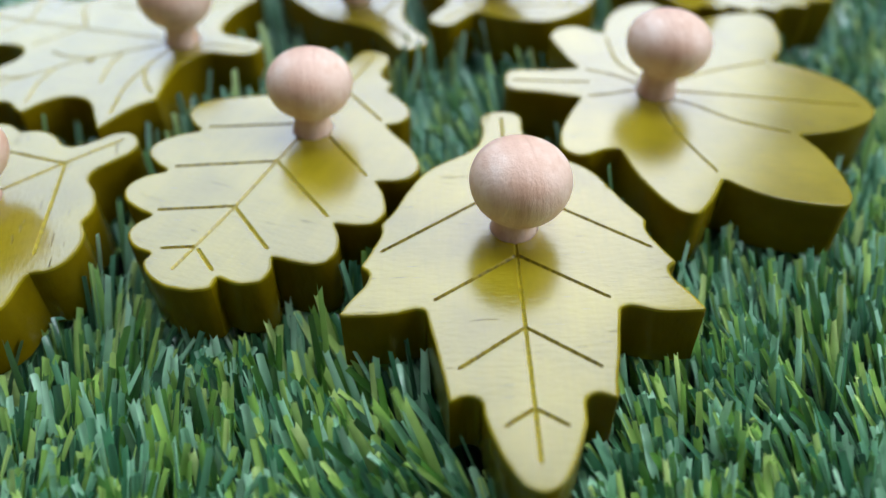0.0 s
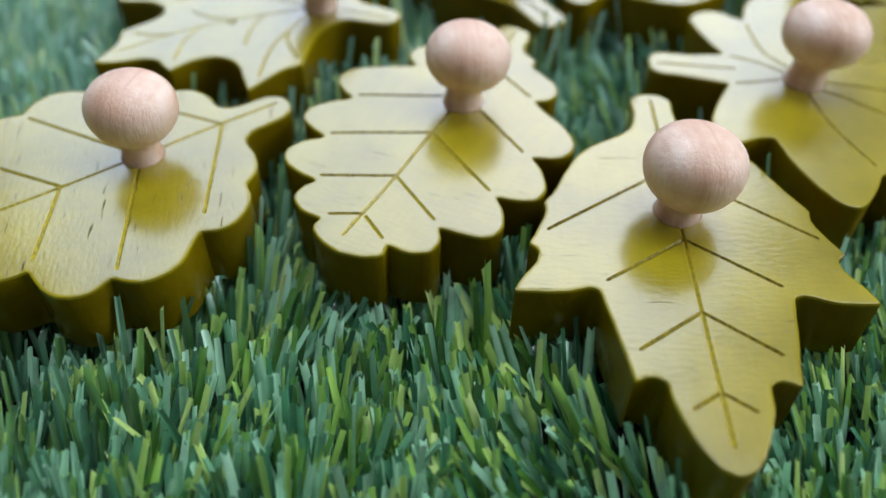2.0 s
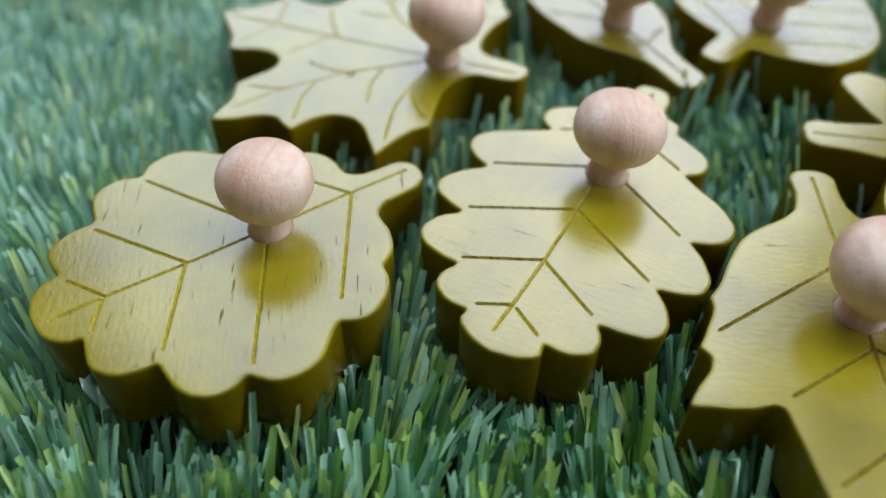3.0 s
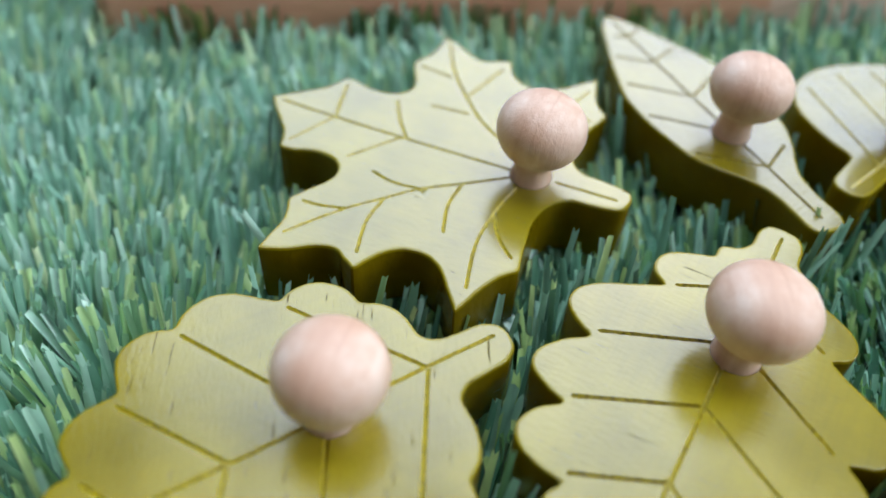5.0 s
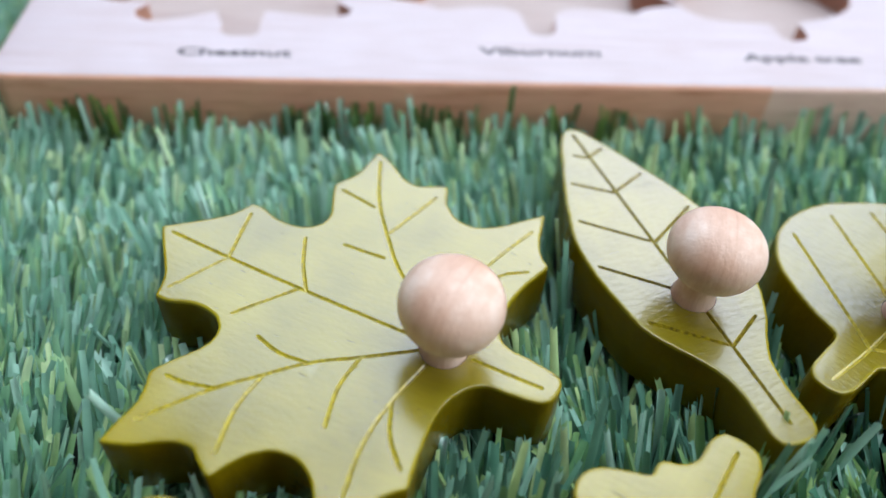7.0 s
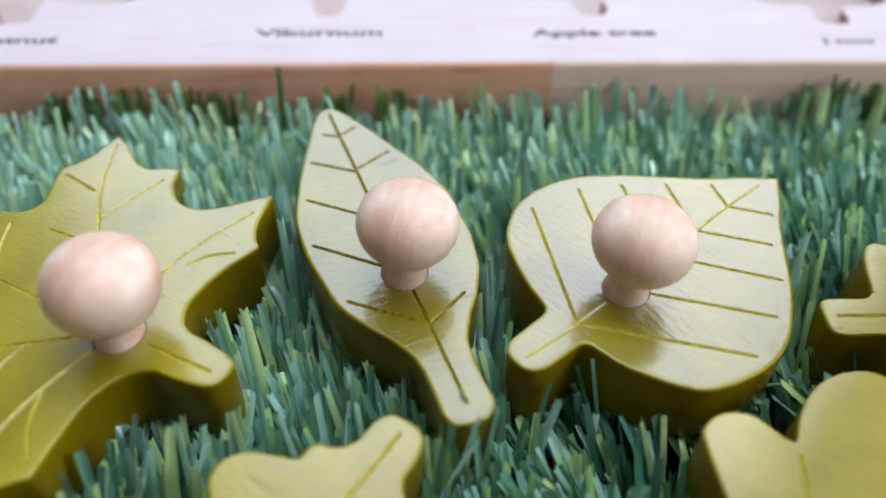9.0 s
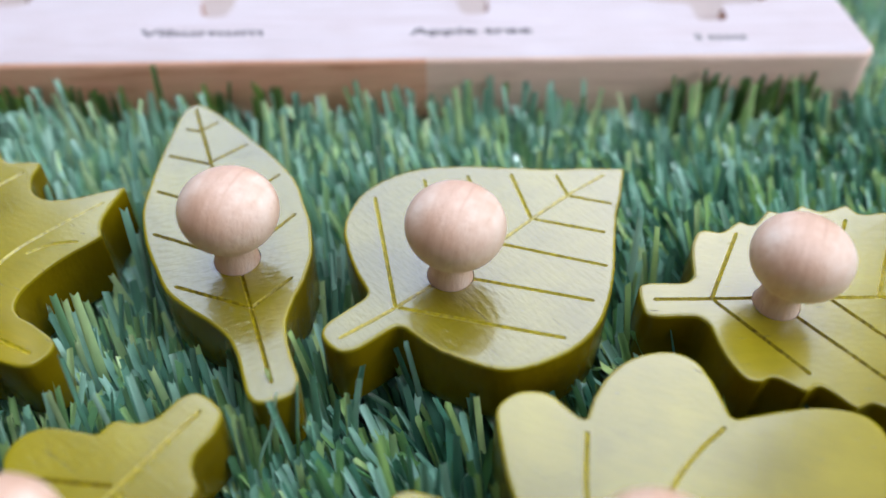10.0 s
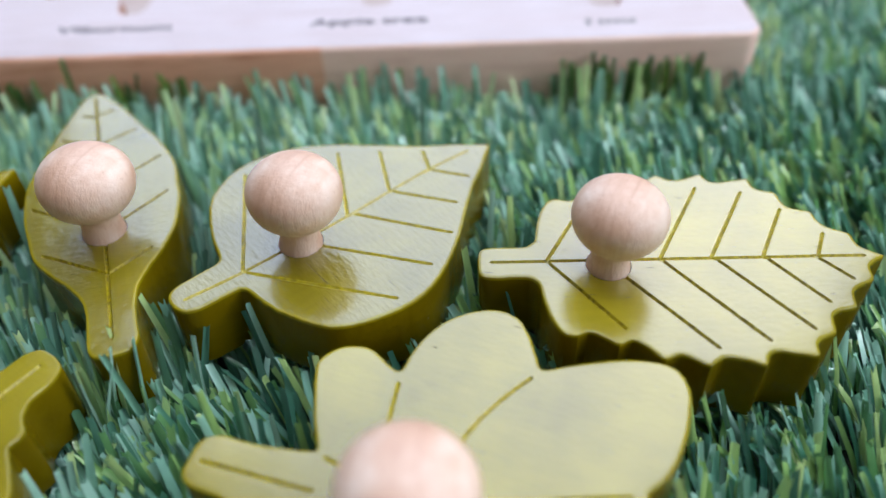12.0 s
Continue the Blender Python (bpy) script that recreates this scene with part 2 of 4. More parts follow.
def plain_material(name, color, rough=0.8, scale=8.0, contrast=0.12):
    m, nt, b = node_material(name)
    n = add(nt, "ShaderNodeTexNoise", Scale=scale, Detail=6.0)
    nt.links.new(mapped(nt, (1, 1, 1)), n.inputs["Vector"])
    r = ramp(nt, n.outputs["Fac"], [(0.3, tuple(c * (1 - contrast) for c in color)), (0.7, tuple(min(1, c * (1 + contrast)) for c in color))])
    nt.links.new(r.outputs["Color"], b.inputs["Base Color"])
    b.inputs["Roughness"].default_value = rough
    bump(nt, b, n.outputs["Fac"], 0.1, 0.002)
    return m


recess_wall = wood_material("brown_recess_wall", (0.50, 0.27, 0.19), (0.38, 0.18, 0.12), (30, 300, 420), 0.6)
# recess floors are darker and browner than the board's upper face
recess_wood = wood_material("duller_recess_floor", (0.52, 0.42, 0.40), (0.44, 0.34, 0.32), (14, 200, 200), 0.7)
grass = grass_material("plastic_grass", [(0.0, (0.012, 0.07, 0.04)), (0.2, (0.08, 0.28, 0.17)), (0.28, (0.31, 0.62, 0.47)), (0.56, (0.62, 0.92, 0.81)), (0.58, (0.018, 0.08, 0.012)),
                                         (0.72, (0.14, 0.34, 0.05)), (0.79, (0.43, 0.68, 0.15)), (0.97, (0.76, 0.92, 0.33)), (1.0, (0.80, 0.90, 0.42))], light_tint=1.0)
dark_grass = grass_material("dark_plastic_grass", [(0.0, (0.045, 0.11, 0.02)), (1.0, (0.18, 0.28, 0.035))])
backing_mat = plain_material("turf_backing", (0.012, 0.018, 0.012), 0.95, 300.0, 0.4)
wall_mat = plain_material("wall_plaster", (0.20, 0.175, 0.15), 0.9, 5.0)
ceil_mat = plain_material("ceiling_paint", (0.5, 0.47, 0.43), 0.9, 5.0)
floor_mat = plain_material("floor_boards", (0.20, 0.16, 0.12), 0.6, 12.0, 0.25)
ink = plain_material("printed_ink", (0.05, 0.045, 0.05), 0.7, 500.0, 0.3)
faint_ink = plain_material("faint_printed_ink", (0.2, 0.18, 0.18), 0.7, 500.0, 0.4)

# ---- the room that closes the place ----
TURF_Z = -0.018
FLOOR_Z = TURF_Z - 0.006


def slab(name, x0, x1, y0, y1, z0, z1, material, label, category):
    bm = bmesh.new()
    box(bm, x0, x1, y0, y1, z0, z1)
    return tagged(part(name, bm, material), label, category, kind="structure")


slab("floor", -2.3, 2.3, -1.9, 1.35, FLOOR_Z - 0.1, FLOOR_Z, floor_mat, "plain brown floor under the turf mat", "floor")
slab("wall_south", -2.3, 2.3, -2.0, -1.9, FLOOR_Z, 2.4, wall_mat, "plain beige plastered wall", "wall")
slab("wall_west", -2.4, -2.3, -1.9, 1.35, FLOOR_Z, 2.4, wall_mat, "plain beige plastered wall", "wall")
bm = bmesh.new()
box(bm, 2.3, 2.4, -1.9, EAST["y0"], FLOOR_Z, 2.4)
box(bm, 2.3, 2.4, EAST["y1"], 1.35, FLOOR_Z, 2.4)
box(bm, 2.3, 2.4, EAST["y0"], EAST["y1"], FLOOR_Z, EAST["z0"])
box(bm, 2.3, 2.4, EAST["y0"], EAST["y1"], EAST["z1"], 2.4)
tagged(part("wall_east", bm, wall_mat), "plain beige plastered wall with a window opening", "wall", kind="structure")


def window_wall():
    bm = bmesh.new()
    y0, y1 = WIN["y"], WIN["y"] + 0.15
    box(bm, -2.3, WIN["x0"], y0, y1, FLOOR_Z, 2.4)
    box(bm, WIN["x1"], 2.3, y0, y1, FLOOR_Z, 2.4)
    box(bm, WIN["x0"], WIN["x1"], y0, y1, FLOOR_Z, WIN["z0"])
    box(bm, WIN["x0"], WIN["x1"], y0, y1, WIN["z1"], 2.4)
    tagged(part("wall_north", bm, wall_mat), "plain beige plastered wall with a wide window opening", "wall", kind="structure")


window_wall()

bm = bmesh.new()
box(bm, -2.3, ROOF["x0"], -1.9, 1.35, 2.4, 2.5)
box(bm, ROOF["x1"], 2.3, -1.9, 1.35, 2.4, 2.5)
box(bm, ROOF["x0"], ROOF["x1"], -1.9, ROOF["y0"], 2.4, 2.5)
box(bm, ROOF["x0"], ROOF["x1"], ROOF["y1"], 1.35, 2.4, 2.5)
tagged(part("ceiling", bm, ceil_mat), "plain pale painted ceiling with a roof light opening", "ceiling", kind="structure")

bm = bmesh.new()
MAT = (-0.5, 0.55, -0.2, 0.8)
CLOSE = (-0.33, 0.36, 0.03, 0.56)
box(bm, *MAT, FLOOR_Z, TURF_Z)
tagged(part("ground", bm, backing_mat), "dark backing of an artificial turf mat", "turf mat", kind="structure")

# ---- leaf outlines: half shapes in millimetres, stem end to tip, corners where the runs meet ----
IVY = [[(0, 0), (0.7, 3.2), (2.5, 4.8), (8.6, 4.9), (13.4, 6.1), (16.3, 9.1), (19.6, 14.2), (23.9, 18.9), (29.7, 22.1), (34.9, 24.4), (39.8, 27.4)],
    [(41.7, 26.8), (47.4, 28.8), (51.7, 30.9)],
    [(53.2, 29), (55.8, 29.3), (59.8, 31.7), (64.3, 33.9)],
    [(64.1, 24.4), (62.8, 19.6), (63.2, 17.9)],
    [(69.9, 16.8), (79.4, 14.8), (83.5, 14)],
    [(82.3, 11.6), (82.3, 9.8), (83.1, 8.7)],
    [(87.1, 8.2), (91.5, 7), (96, 5), (99.2, 2.5), (100.3, 0)]]
IVY_RIB = [[(2.9, 0), (28.7, 0)], [(42.1, 0), (95, 0)]]
IVY_VEIN = [[(28, 0), (48.3, 27.6)], [(49.2, 0), (60.7, 16.2)], [(67.7, 0), (76.6, 12.2)], [(85, 0), (89, 6.1)]]
OAK = [[(3.3, 0), (4.1, 3.1), (6.9, 4.7), (11.7, 5), (14.1, 6.8), (15.4, 9.7), (17, 10.4), (18.9, 10)],
    [(20.8, 14), (23.7, 18.3), (27, 19.8), (30.4, 18.8), (32.3, 15.9)],
    [(35.7, 21.2), (39.5, 27), (43.3, 29.9), (47.1, 29.9), (50, 27.5), (51.9, 23)],
    [(56.2, 27.5), (60.5, 29.9), (64.4, 28.9), (66.3, 25.1), (67.2, 21.2)],
    [(71.1, 24.6), (75.4, 26.1), (78.7, 24.1), (80.2, 19.3), (80.4, 14.9)],
    [(83.5, 16.4), (87.3, 16), (89.5, 12.5), (89.4, 7.7)],
    [(92.1, 8.2), (94.5, 4.8), (95.3, 0)]]
OAK_RIB = [[(5, 0), (35.7, 0)], [(44.3, -0.4), (71.2, -0.5), (91, -1.4)]]
OAK_RIGHT = [[(23.2, 1.2), (32.4, 16.4)], [(38.5, 1.6), (51, 20.4)], [(54.3, 0.2), (66, 19)], [(71, 0), (79, 12.6)], [(84.4, 0), (88.2, 5.9)]]
OAK_LEFT = [[(23.2, -1.2), (32.4, -16)], [(39, -1.6), (50.1, -22)], [(54.2, -0.8), (65.4, -20.2)], [(70.8, -0.8), (78.5, -14.7)], [(84, -1), (88, -8.1)]]
OAK_WIDE = [[(-0.3, 0), (0.5, 2.8), (2.9, 4.5), (7.7, 5), (12, 5.5), (14.3, 7.6), (14.7, 11.8), (15.7, 15.6), (17.5, 18.2), (20.5, 19.8)],
    [(21.2, 23.6), (24.1, 27.4), (27.9, 29.3), (31.8, 28.8), (33.7, 27.4)],
    [(36.6, 29.8), (40.4, 33.1), (44.8, 34.4), (49.6, 33.1), (52.8, 29.7)],
    [(56.3, 31.2), (59.7, 30.7), (62.9, 28.3), (64.3, 24.6), (64.8, 20.4)],
    [(68.4, 20), (72.2, 18.9), (75.1, 15.6), (75.1, 11.8), (74.5, 8.7)],
    [(78, 7.8), (80.6, 4.7), (81.5, 0)]]
OAK_WIDE_RIB = [[(1.5, -1.1), (16.5, -0.6), (39.4, 0.6), (52.8, 1.2), (68.6, 1.6), (78.6, 2)]]
OAK_WIDE_RIGHT = [[(16.4, -0.3), (31.3, 23.3)], [(35.5, 0.6), (51, 28.4)], [(53, 1.2), (64.6, 20.2)], [(69, 1.8), (74, 9.8)]]
OAK_WIDE_LEFT = [[(16.6, -0.6), (33.6, -26)], [(35.5, 0.2), (52.5, -28.6)], [(52.8, 0.9), (65.3, -17.9)], [(68.6, 1.4), (74.9, -8.4)]]
MAPLE = [[(0, 0), (0.3, 1.9), (1.4, 3.1), (7.2, 4.4), (12, 4.9), (14.6, 6.9), (16.1, 10.2), (16.4, 14.8), (15.6, 20.4), (13.9, 27.8)],
    [(16.4, 30.3), (18.3, 34.2), (20.7, 42.1)],
    [(24.1, 38.4), (27.9, 33.8), (31.7, 31.5), (36.1, 31.7), (39.4, 34.2), (42.6, 40.5)],
    [(45.7, 38.9), (48.6, 37.2), (51.9, 37.9), (57.2, 41.3), (62.3, 43.5)],
    [(62.3, 39.1), (62.1, 34), (64.7, 28.6)],
    [(62.3, 24.5), (60, 20), (60.1, 16.7), (62.5, 14.1), (67.5, 13.2), (73.1, 15), (75.7, 15)],
    [(77.7, 10.2), (81.6, 5.7), (87.5, 0)]]
MAPLE_RIB = [[(1.8, 0.7), (16.4, 0.8)], [(26, 1.0), (51.4, 1.0), (70, 0.7), (84.2, 0.2)]]
MAPLE_LEFT = [[(53.4, 1.3), (60.4, 11.8)], [(70, 0.7), (74.8, 12)], [(26.1, 3.5), (34.2, 9.5), (41.5, 14.7), (46.9, 20.5), (52.3, 26.4), (61.8, 40.4)], [(41.5, 14.8), (47.8, 15.2), (53, 13.9)],
              [(52.3, 26.4), (58.2, 27.9), (62.9, 28)], [(34.2, 9.6), (34.1, 16.5), (31.6, 24.4)], [(46.8, 20.5), (46.8, 27.6), (44.2, 36.4)], [(23.3, 5.8), (24.5, 14.5), (24.4, 24), (20.9, 37.3)], [(24.2, 15.6), (21.2, 21), (14.6, 27.2)]]
MAPLE_RIGHT = [[(51.8, 0.9), (56.6, -5.2), (60.2, -11.4)], [(70.1, 0.5), (74.4, -13.2)], [(24, -2.8), (38.7, -12.2), (45.8, -19.6), (53, -28.4), (60, -40.5)], [(43.5, -14), (52.4, -13.5)],
               [(53.2, -26.4), (61.9, -27.9)], [(46.2, -21), (43, -36.8)], [(23, -5), (25.4, -15), (24.1, -24.2), (20.6, -37)], [(22.8, -17.6), (20.8, -21.4), (14.8, -25.9)]]
OVATE = [[(-0.3, 0), (0.3, 3.3), (2, 4.4), (7.3, 4.5), (11.9, 4.6), (16, 5.4), (20.1, 7.7), (25.6, 11.3), (31.1, 14), (38.4, 15.6), (45.7, 16.2), (53.9, 15.8), (62.2, 13.7), (73.1, 9.4), (83.2, 4.9), (88.2, 1.9), (89.3, 0)]]
OVATE_RIB = [[(3.7, 0), (86.8, 0)]]
OVATE_LEFT = [[(21.2, 0), (31.9, 13)], [(34.8, 0.6), (47.8, 15.2)], [(50, 0.6), (60.8, 13)], [(65.1, 0), (72, 9.2)], [(77.7, 0), (80.6, 4.4)]]
OVATE_RIGHT = [[(21, 0), (28.3, -13)], [(34.8, -0.6), (43, -13.4)], [(49.6, -0.6), (56.5, -13)], [(66, -0.3), (69.8, -9.6)], [(78.3, 0), (80.5, -5.2)]]
HEART = [[(-0.7, 0), (-0.3, 2.3), (1.8, 4), (6.3, 4.4), (11.3, 4.6), (12.2, 5.2)],
    [(12.7, 7.8), (13.6, 12), (15.4, 17), (18.1, 22.1), (22.6, 26), (28.5, 28.3), (35.3, 28.6), (42.1, 26.9), (49.8, 22.1), (57, 15.9), (65.2, 8.8), (71.5, 4.2), (76.8, 0)]]
HEART_RIB = [[(2, -0.4), (13.8, -0.9), (40, 0), (50.3, 0.9), (60.7, 1.4), (72.4, 1.2)]]
HEART_LEFT = [[(14, -0.5), (28.4, 25.4)], [(26.4, 0), (40.1, 23.6)], [(38.7, 0.6), (48.1, 18.8)], [(49.6, 1), (55.8, 13.5)], [(60.5, 1.3), (63.8, 8.6)]]
HEART_RIGHT = [[(14, -1), (33.7, -27)], [(27, -1), (44.7, -24.9)], [(39.7, -0.3), (52.4, -19.2)], [(49.9, 0.6), (59, -12.4)], [(60.6, 1.1), (66.3, -7.1)]]
ELM = [[(0, 0), (0.5, 3.5), (2.7, 4.2), (10, 4.4), (11.1, 5.5), (11.8, 9.9), (13.2, 15), (15, 18.1), (17.3, 18.6)],
    [(19.1, 17.7), (24.1, 21)],
    [(26.5, 19.6), (31.3, 24.2)],
    [(34.1, 23), (38.9, 25.8)],
    [(41.3, 23.7), (48.1, 25.9)],
    [(49.5, 22.9), (57.7, 23.9)],
    [(58.3, 20.5), (62.1, 18.9)],
    [(62.9, 14.7), (67.6, 13.1)],
    [(68.5, 8.8), (73.2, 6.1)],
    [(73.5, 2.7), (77.4, 0)]]
ELM_RIB = [[(2.7, 0), (73.4, 0)]]
ELM_LEFT = [[(13.3, 0.1), (22.6, 17.2)], [(24.5, 0.4), (35.6, 22)], [(35, 0.3), (46, 20.8)], [(44.7, 0.3), (55, 19.2)], [(54.4, 0.2), (61.4, 13.6)], [(64.8, 0.3), (68.2, 7.5)]]
ELM_RIGHT = [[(13.5, -0.3), (26.4, -18)], [(24.6, -0.6), (41.7, -22.7)], [(35.3, -0.4), (50.8, -21.3)], [(45.6, -0.4), (59.9, -19.8)], [(55, -0.3), (64.6, -13.7)], [(64.5, -0.3), (70.1, -7)]]

CHESTNUT_LOW = [[(0, 0), (0.5, -3), (2, -4.2), (10, -4.3), (19.5, -5)], [(16.8, -13.5), (15.5, -21.5), (17, -27), (21, -28.4), (26.5, -25), (29.4, -24.2)],
    [(33, -32.5), (38, -40), (42.5, -44), (45.5, -44.2), (48.8, -39.5), (51.7, -31.5)],
    [(57, -34.5), (63, -36.4), (70, -37), (76.3, -36.4), (77.9, -34), (77.5, -28), (74, -18), (69.9, -12.4)], [(75, -10.8), (81, -8.3), (87, -3.6), (89.2, 0.3)]]
CHESTNUT_HIGH = [[(89.2, 0.3), (88.2, 4.5), (84.4, 11), (77, 16.6), (67.4, 20)], [(70, 25), (71, 33), (69.5, 42), (66.4, 45), (60.3, 44.5), (53.3, 41.2), (45.8, 36.3)],
    [(41.4, 43), (38.2, 45.9), (34, 46.3), (28.5, 43), (25.2, 38), (23.8, 32), (23.7, 27)],
    [(21.5, 27.8), (16.3, 29.9), (11.5, 28), (9.5, 24), (11, 20), (15, 12.8), (18.2, 8.3)], [(9, 6), (1.5, 4.8), (-0.3, 2.5), (0, 0)]]
CHESTNUT_RIB = [[(2.2, 0), (21, 2)], [(41, 1.5), (85.5, 2)], [(40, -2), (46, -3.9), (55.6, -8.8), (69, -12.2)], [(38, -4), (42.4, -16.2), (51, -30.4)],
    [(41, 5), (54, 13.6), (66.6, 19.6)], [(37.8, 7), (39, 20.5), (41.6, 28), (45.4, 35.2)], [(34, 6), (28.3, 12), (24.2, 26)], [(34, 3), (26, 6.6), (18.8, 8)], [(34, 1), (26, -2.6), (20.2, -4.6)]]


def curve_run(pts, step=0.8):
    """A smooth curve through a run of points (centripetal Catmull-Rom), both ends kept."""
    p = [Vector(q) for q in pts]
    p = [p[0] * 2 - p[1]] + p + [p[-1] * 2 - p[-2]]
    out = []
    for i in range(1, len(p) - 2):
        a, b, c, d = p[i - 1:i + 3]
        ts = [0.0]
        for u, v in ((a, b), (b, c), (c, d)):
            ts.append(ts[-1] + max(1e-4, (v - u).length) ** 0.5)
        n = max(1, int((c - b).length / step))
        for k in range(n):
            t = ts[1] + (ts[2] - ts[1]) * k / n
            a1 = a * ((ts[1] - t) / (ts[1] - ts[0])) + b * ((t - ts[0]) / (ts[1] - ts[0]))
            a2 = b * ((ts[2] - t) / (ts[2] - ts[1])) + c * ((t - ts[1]) / (ts[2] - ts[1]))
            a3 = c * ((ts[3] - t) / (ts[3] - ts[2])) + d * ((t - ts[2]) / (ts[3] - ts[2]))
            b1 = a1 * ((ts[2] - t) / (ts[2] - ts[0])) + a2 * ((t - ts[0]) / (ts[2] - ts[0]))
            b2 = a2 * ((ts[3] - t) / (ts[3] - ts[1])) + a3 * ((t - ts[1]) / (ts[3] - ts[1]))
            out.append(b1 * ((ts[2] - t) / (ts[2] - ts[1])) + b2 * ((t - ts[1]) / (ts[2] - ts[1])))
    return out


def chain(runs):
    out, last = [], None
    for r in runs:
        out += curve_run(([last] if last else []) + r)
        last = r[-1]
    return out, Vector(last)


def mirrored(runs, wobble):
    """The closed outline of a leaf from its half, with a little sawing unevenness."""
    half, tip = chain(runs)
    other = [Vector((p.x, -p.y)) for p in half[1:]]
    ring = half + [tip] + other[::-1]
    return [p + Vector((noise.noise((p.x * 0.12, p.y * 0.12, wobble)), noise.noise((p.x * 0.12, p.y * 0.12, wobble + 9)))) * 0.35 for p in ring]


def chestnut_outline():
    low, _ = chain(CHESTNUT_LOW)
    high, _ = chain(CHESTNUT_HIGH)
    return low + high


def eased(ring, rounds=1):
    """Round the sawn corners a little."""
    for _ in range(rounds):
        n = len(ring)
        ring = [(ring[i - 1] + ring[i] * 2 + ring[(i + 1) % n]) / 4 for i in range(n)]
    return ring


def clockwise(ring):
    area = sum(a.x * b.y - b.x * a.y for a, b in zip(ring, ring[1:] + ring[:1]))
    return ring if area > 0 else ring[::-1]


def inner(ring, amount):
    n = len(ring)
    out = []
    for i in range(n):
        t = (ring[(i + 1) % n] - ring[i - 1]).normalized()
        out.append(ring[i] + Vector((-t.y, t.x)) * amount)
    return out


def inside(p, ring):
    odd = False
    for a, b in zip(ring[-1:] + ring[:-1], ring):
        if (a.y > p.y) != (b.y > p.y) and p.x < (b.x - a.x) * (p.y - a.y) / (b.y - a.y) + a.x:
            odd = not odd
    return odd


def to_line(p, line):
    best = 1e9
    for a, b in zip(line, line[1:]):
        ab = b - a
        k = max(0.0, min(1.0, (p - a).dot(ab) / max(1e-9, ab.length_squared)))
        best = min(best, (p - a - ab * k).length)
    return best


def triangulated(loops, lines, dots):
    """Triangles of a flat sheet bounded by the first loop, with the other loops and lines as edges."""
    pts, edges = [], []
    for loop in loops:
        k = len(pts)
        pts += loop
        edges += [(k + i, k + (i + 1) % len(loop)) for i in range(len(loop))]
    for line in lines:
        k = len(pts)
        pts += line
        edges += [(k + i, k + i + 1) for i in range(len(line) - 1)]
    pts += dots
    v, _, f, origin, _, _ = geometry.delaunay_2d_cdt(pts, edges, [], 1, 1e-4)
    return v, f, origin


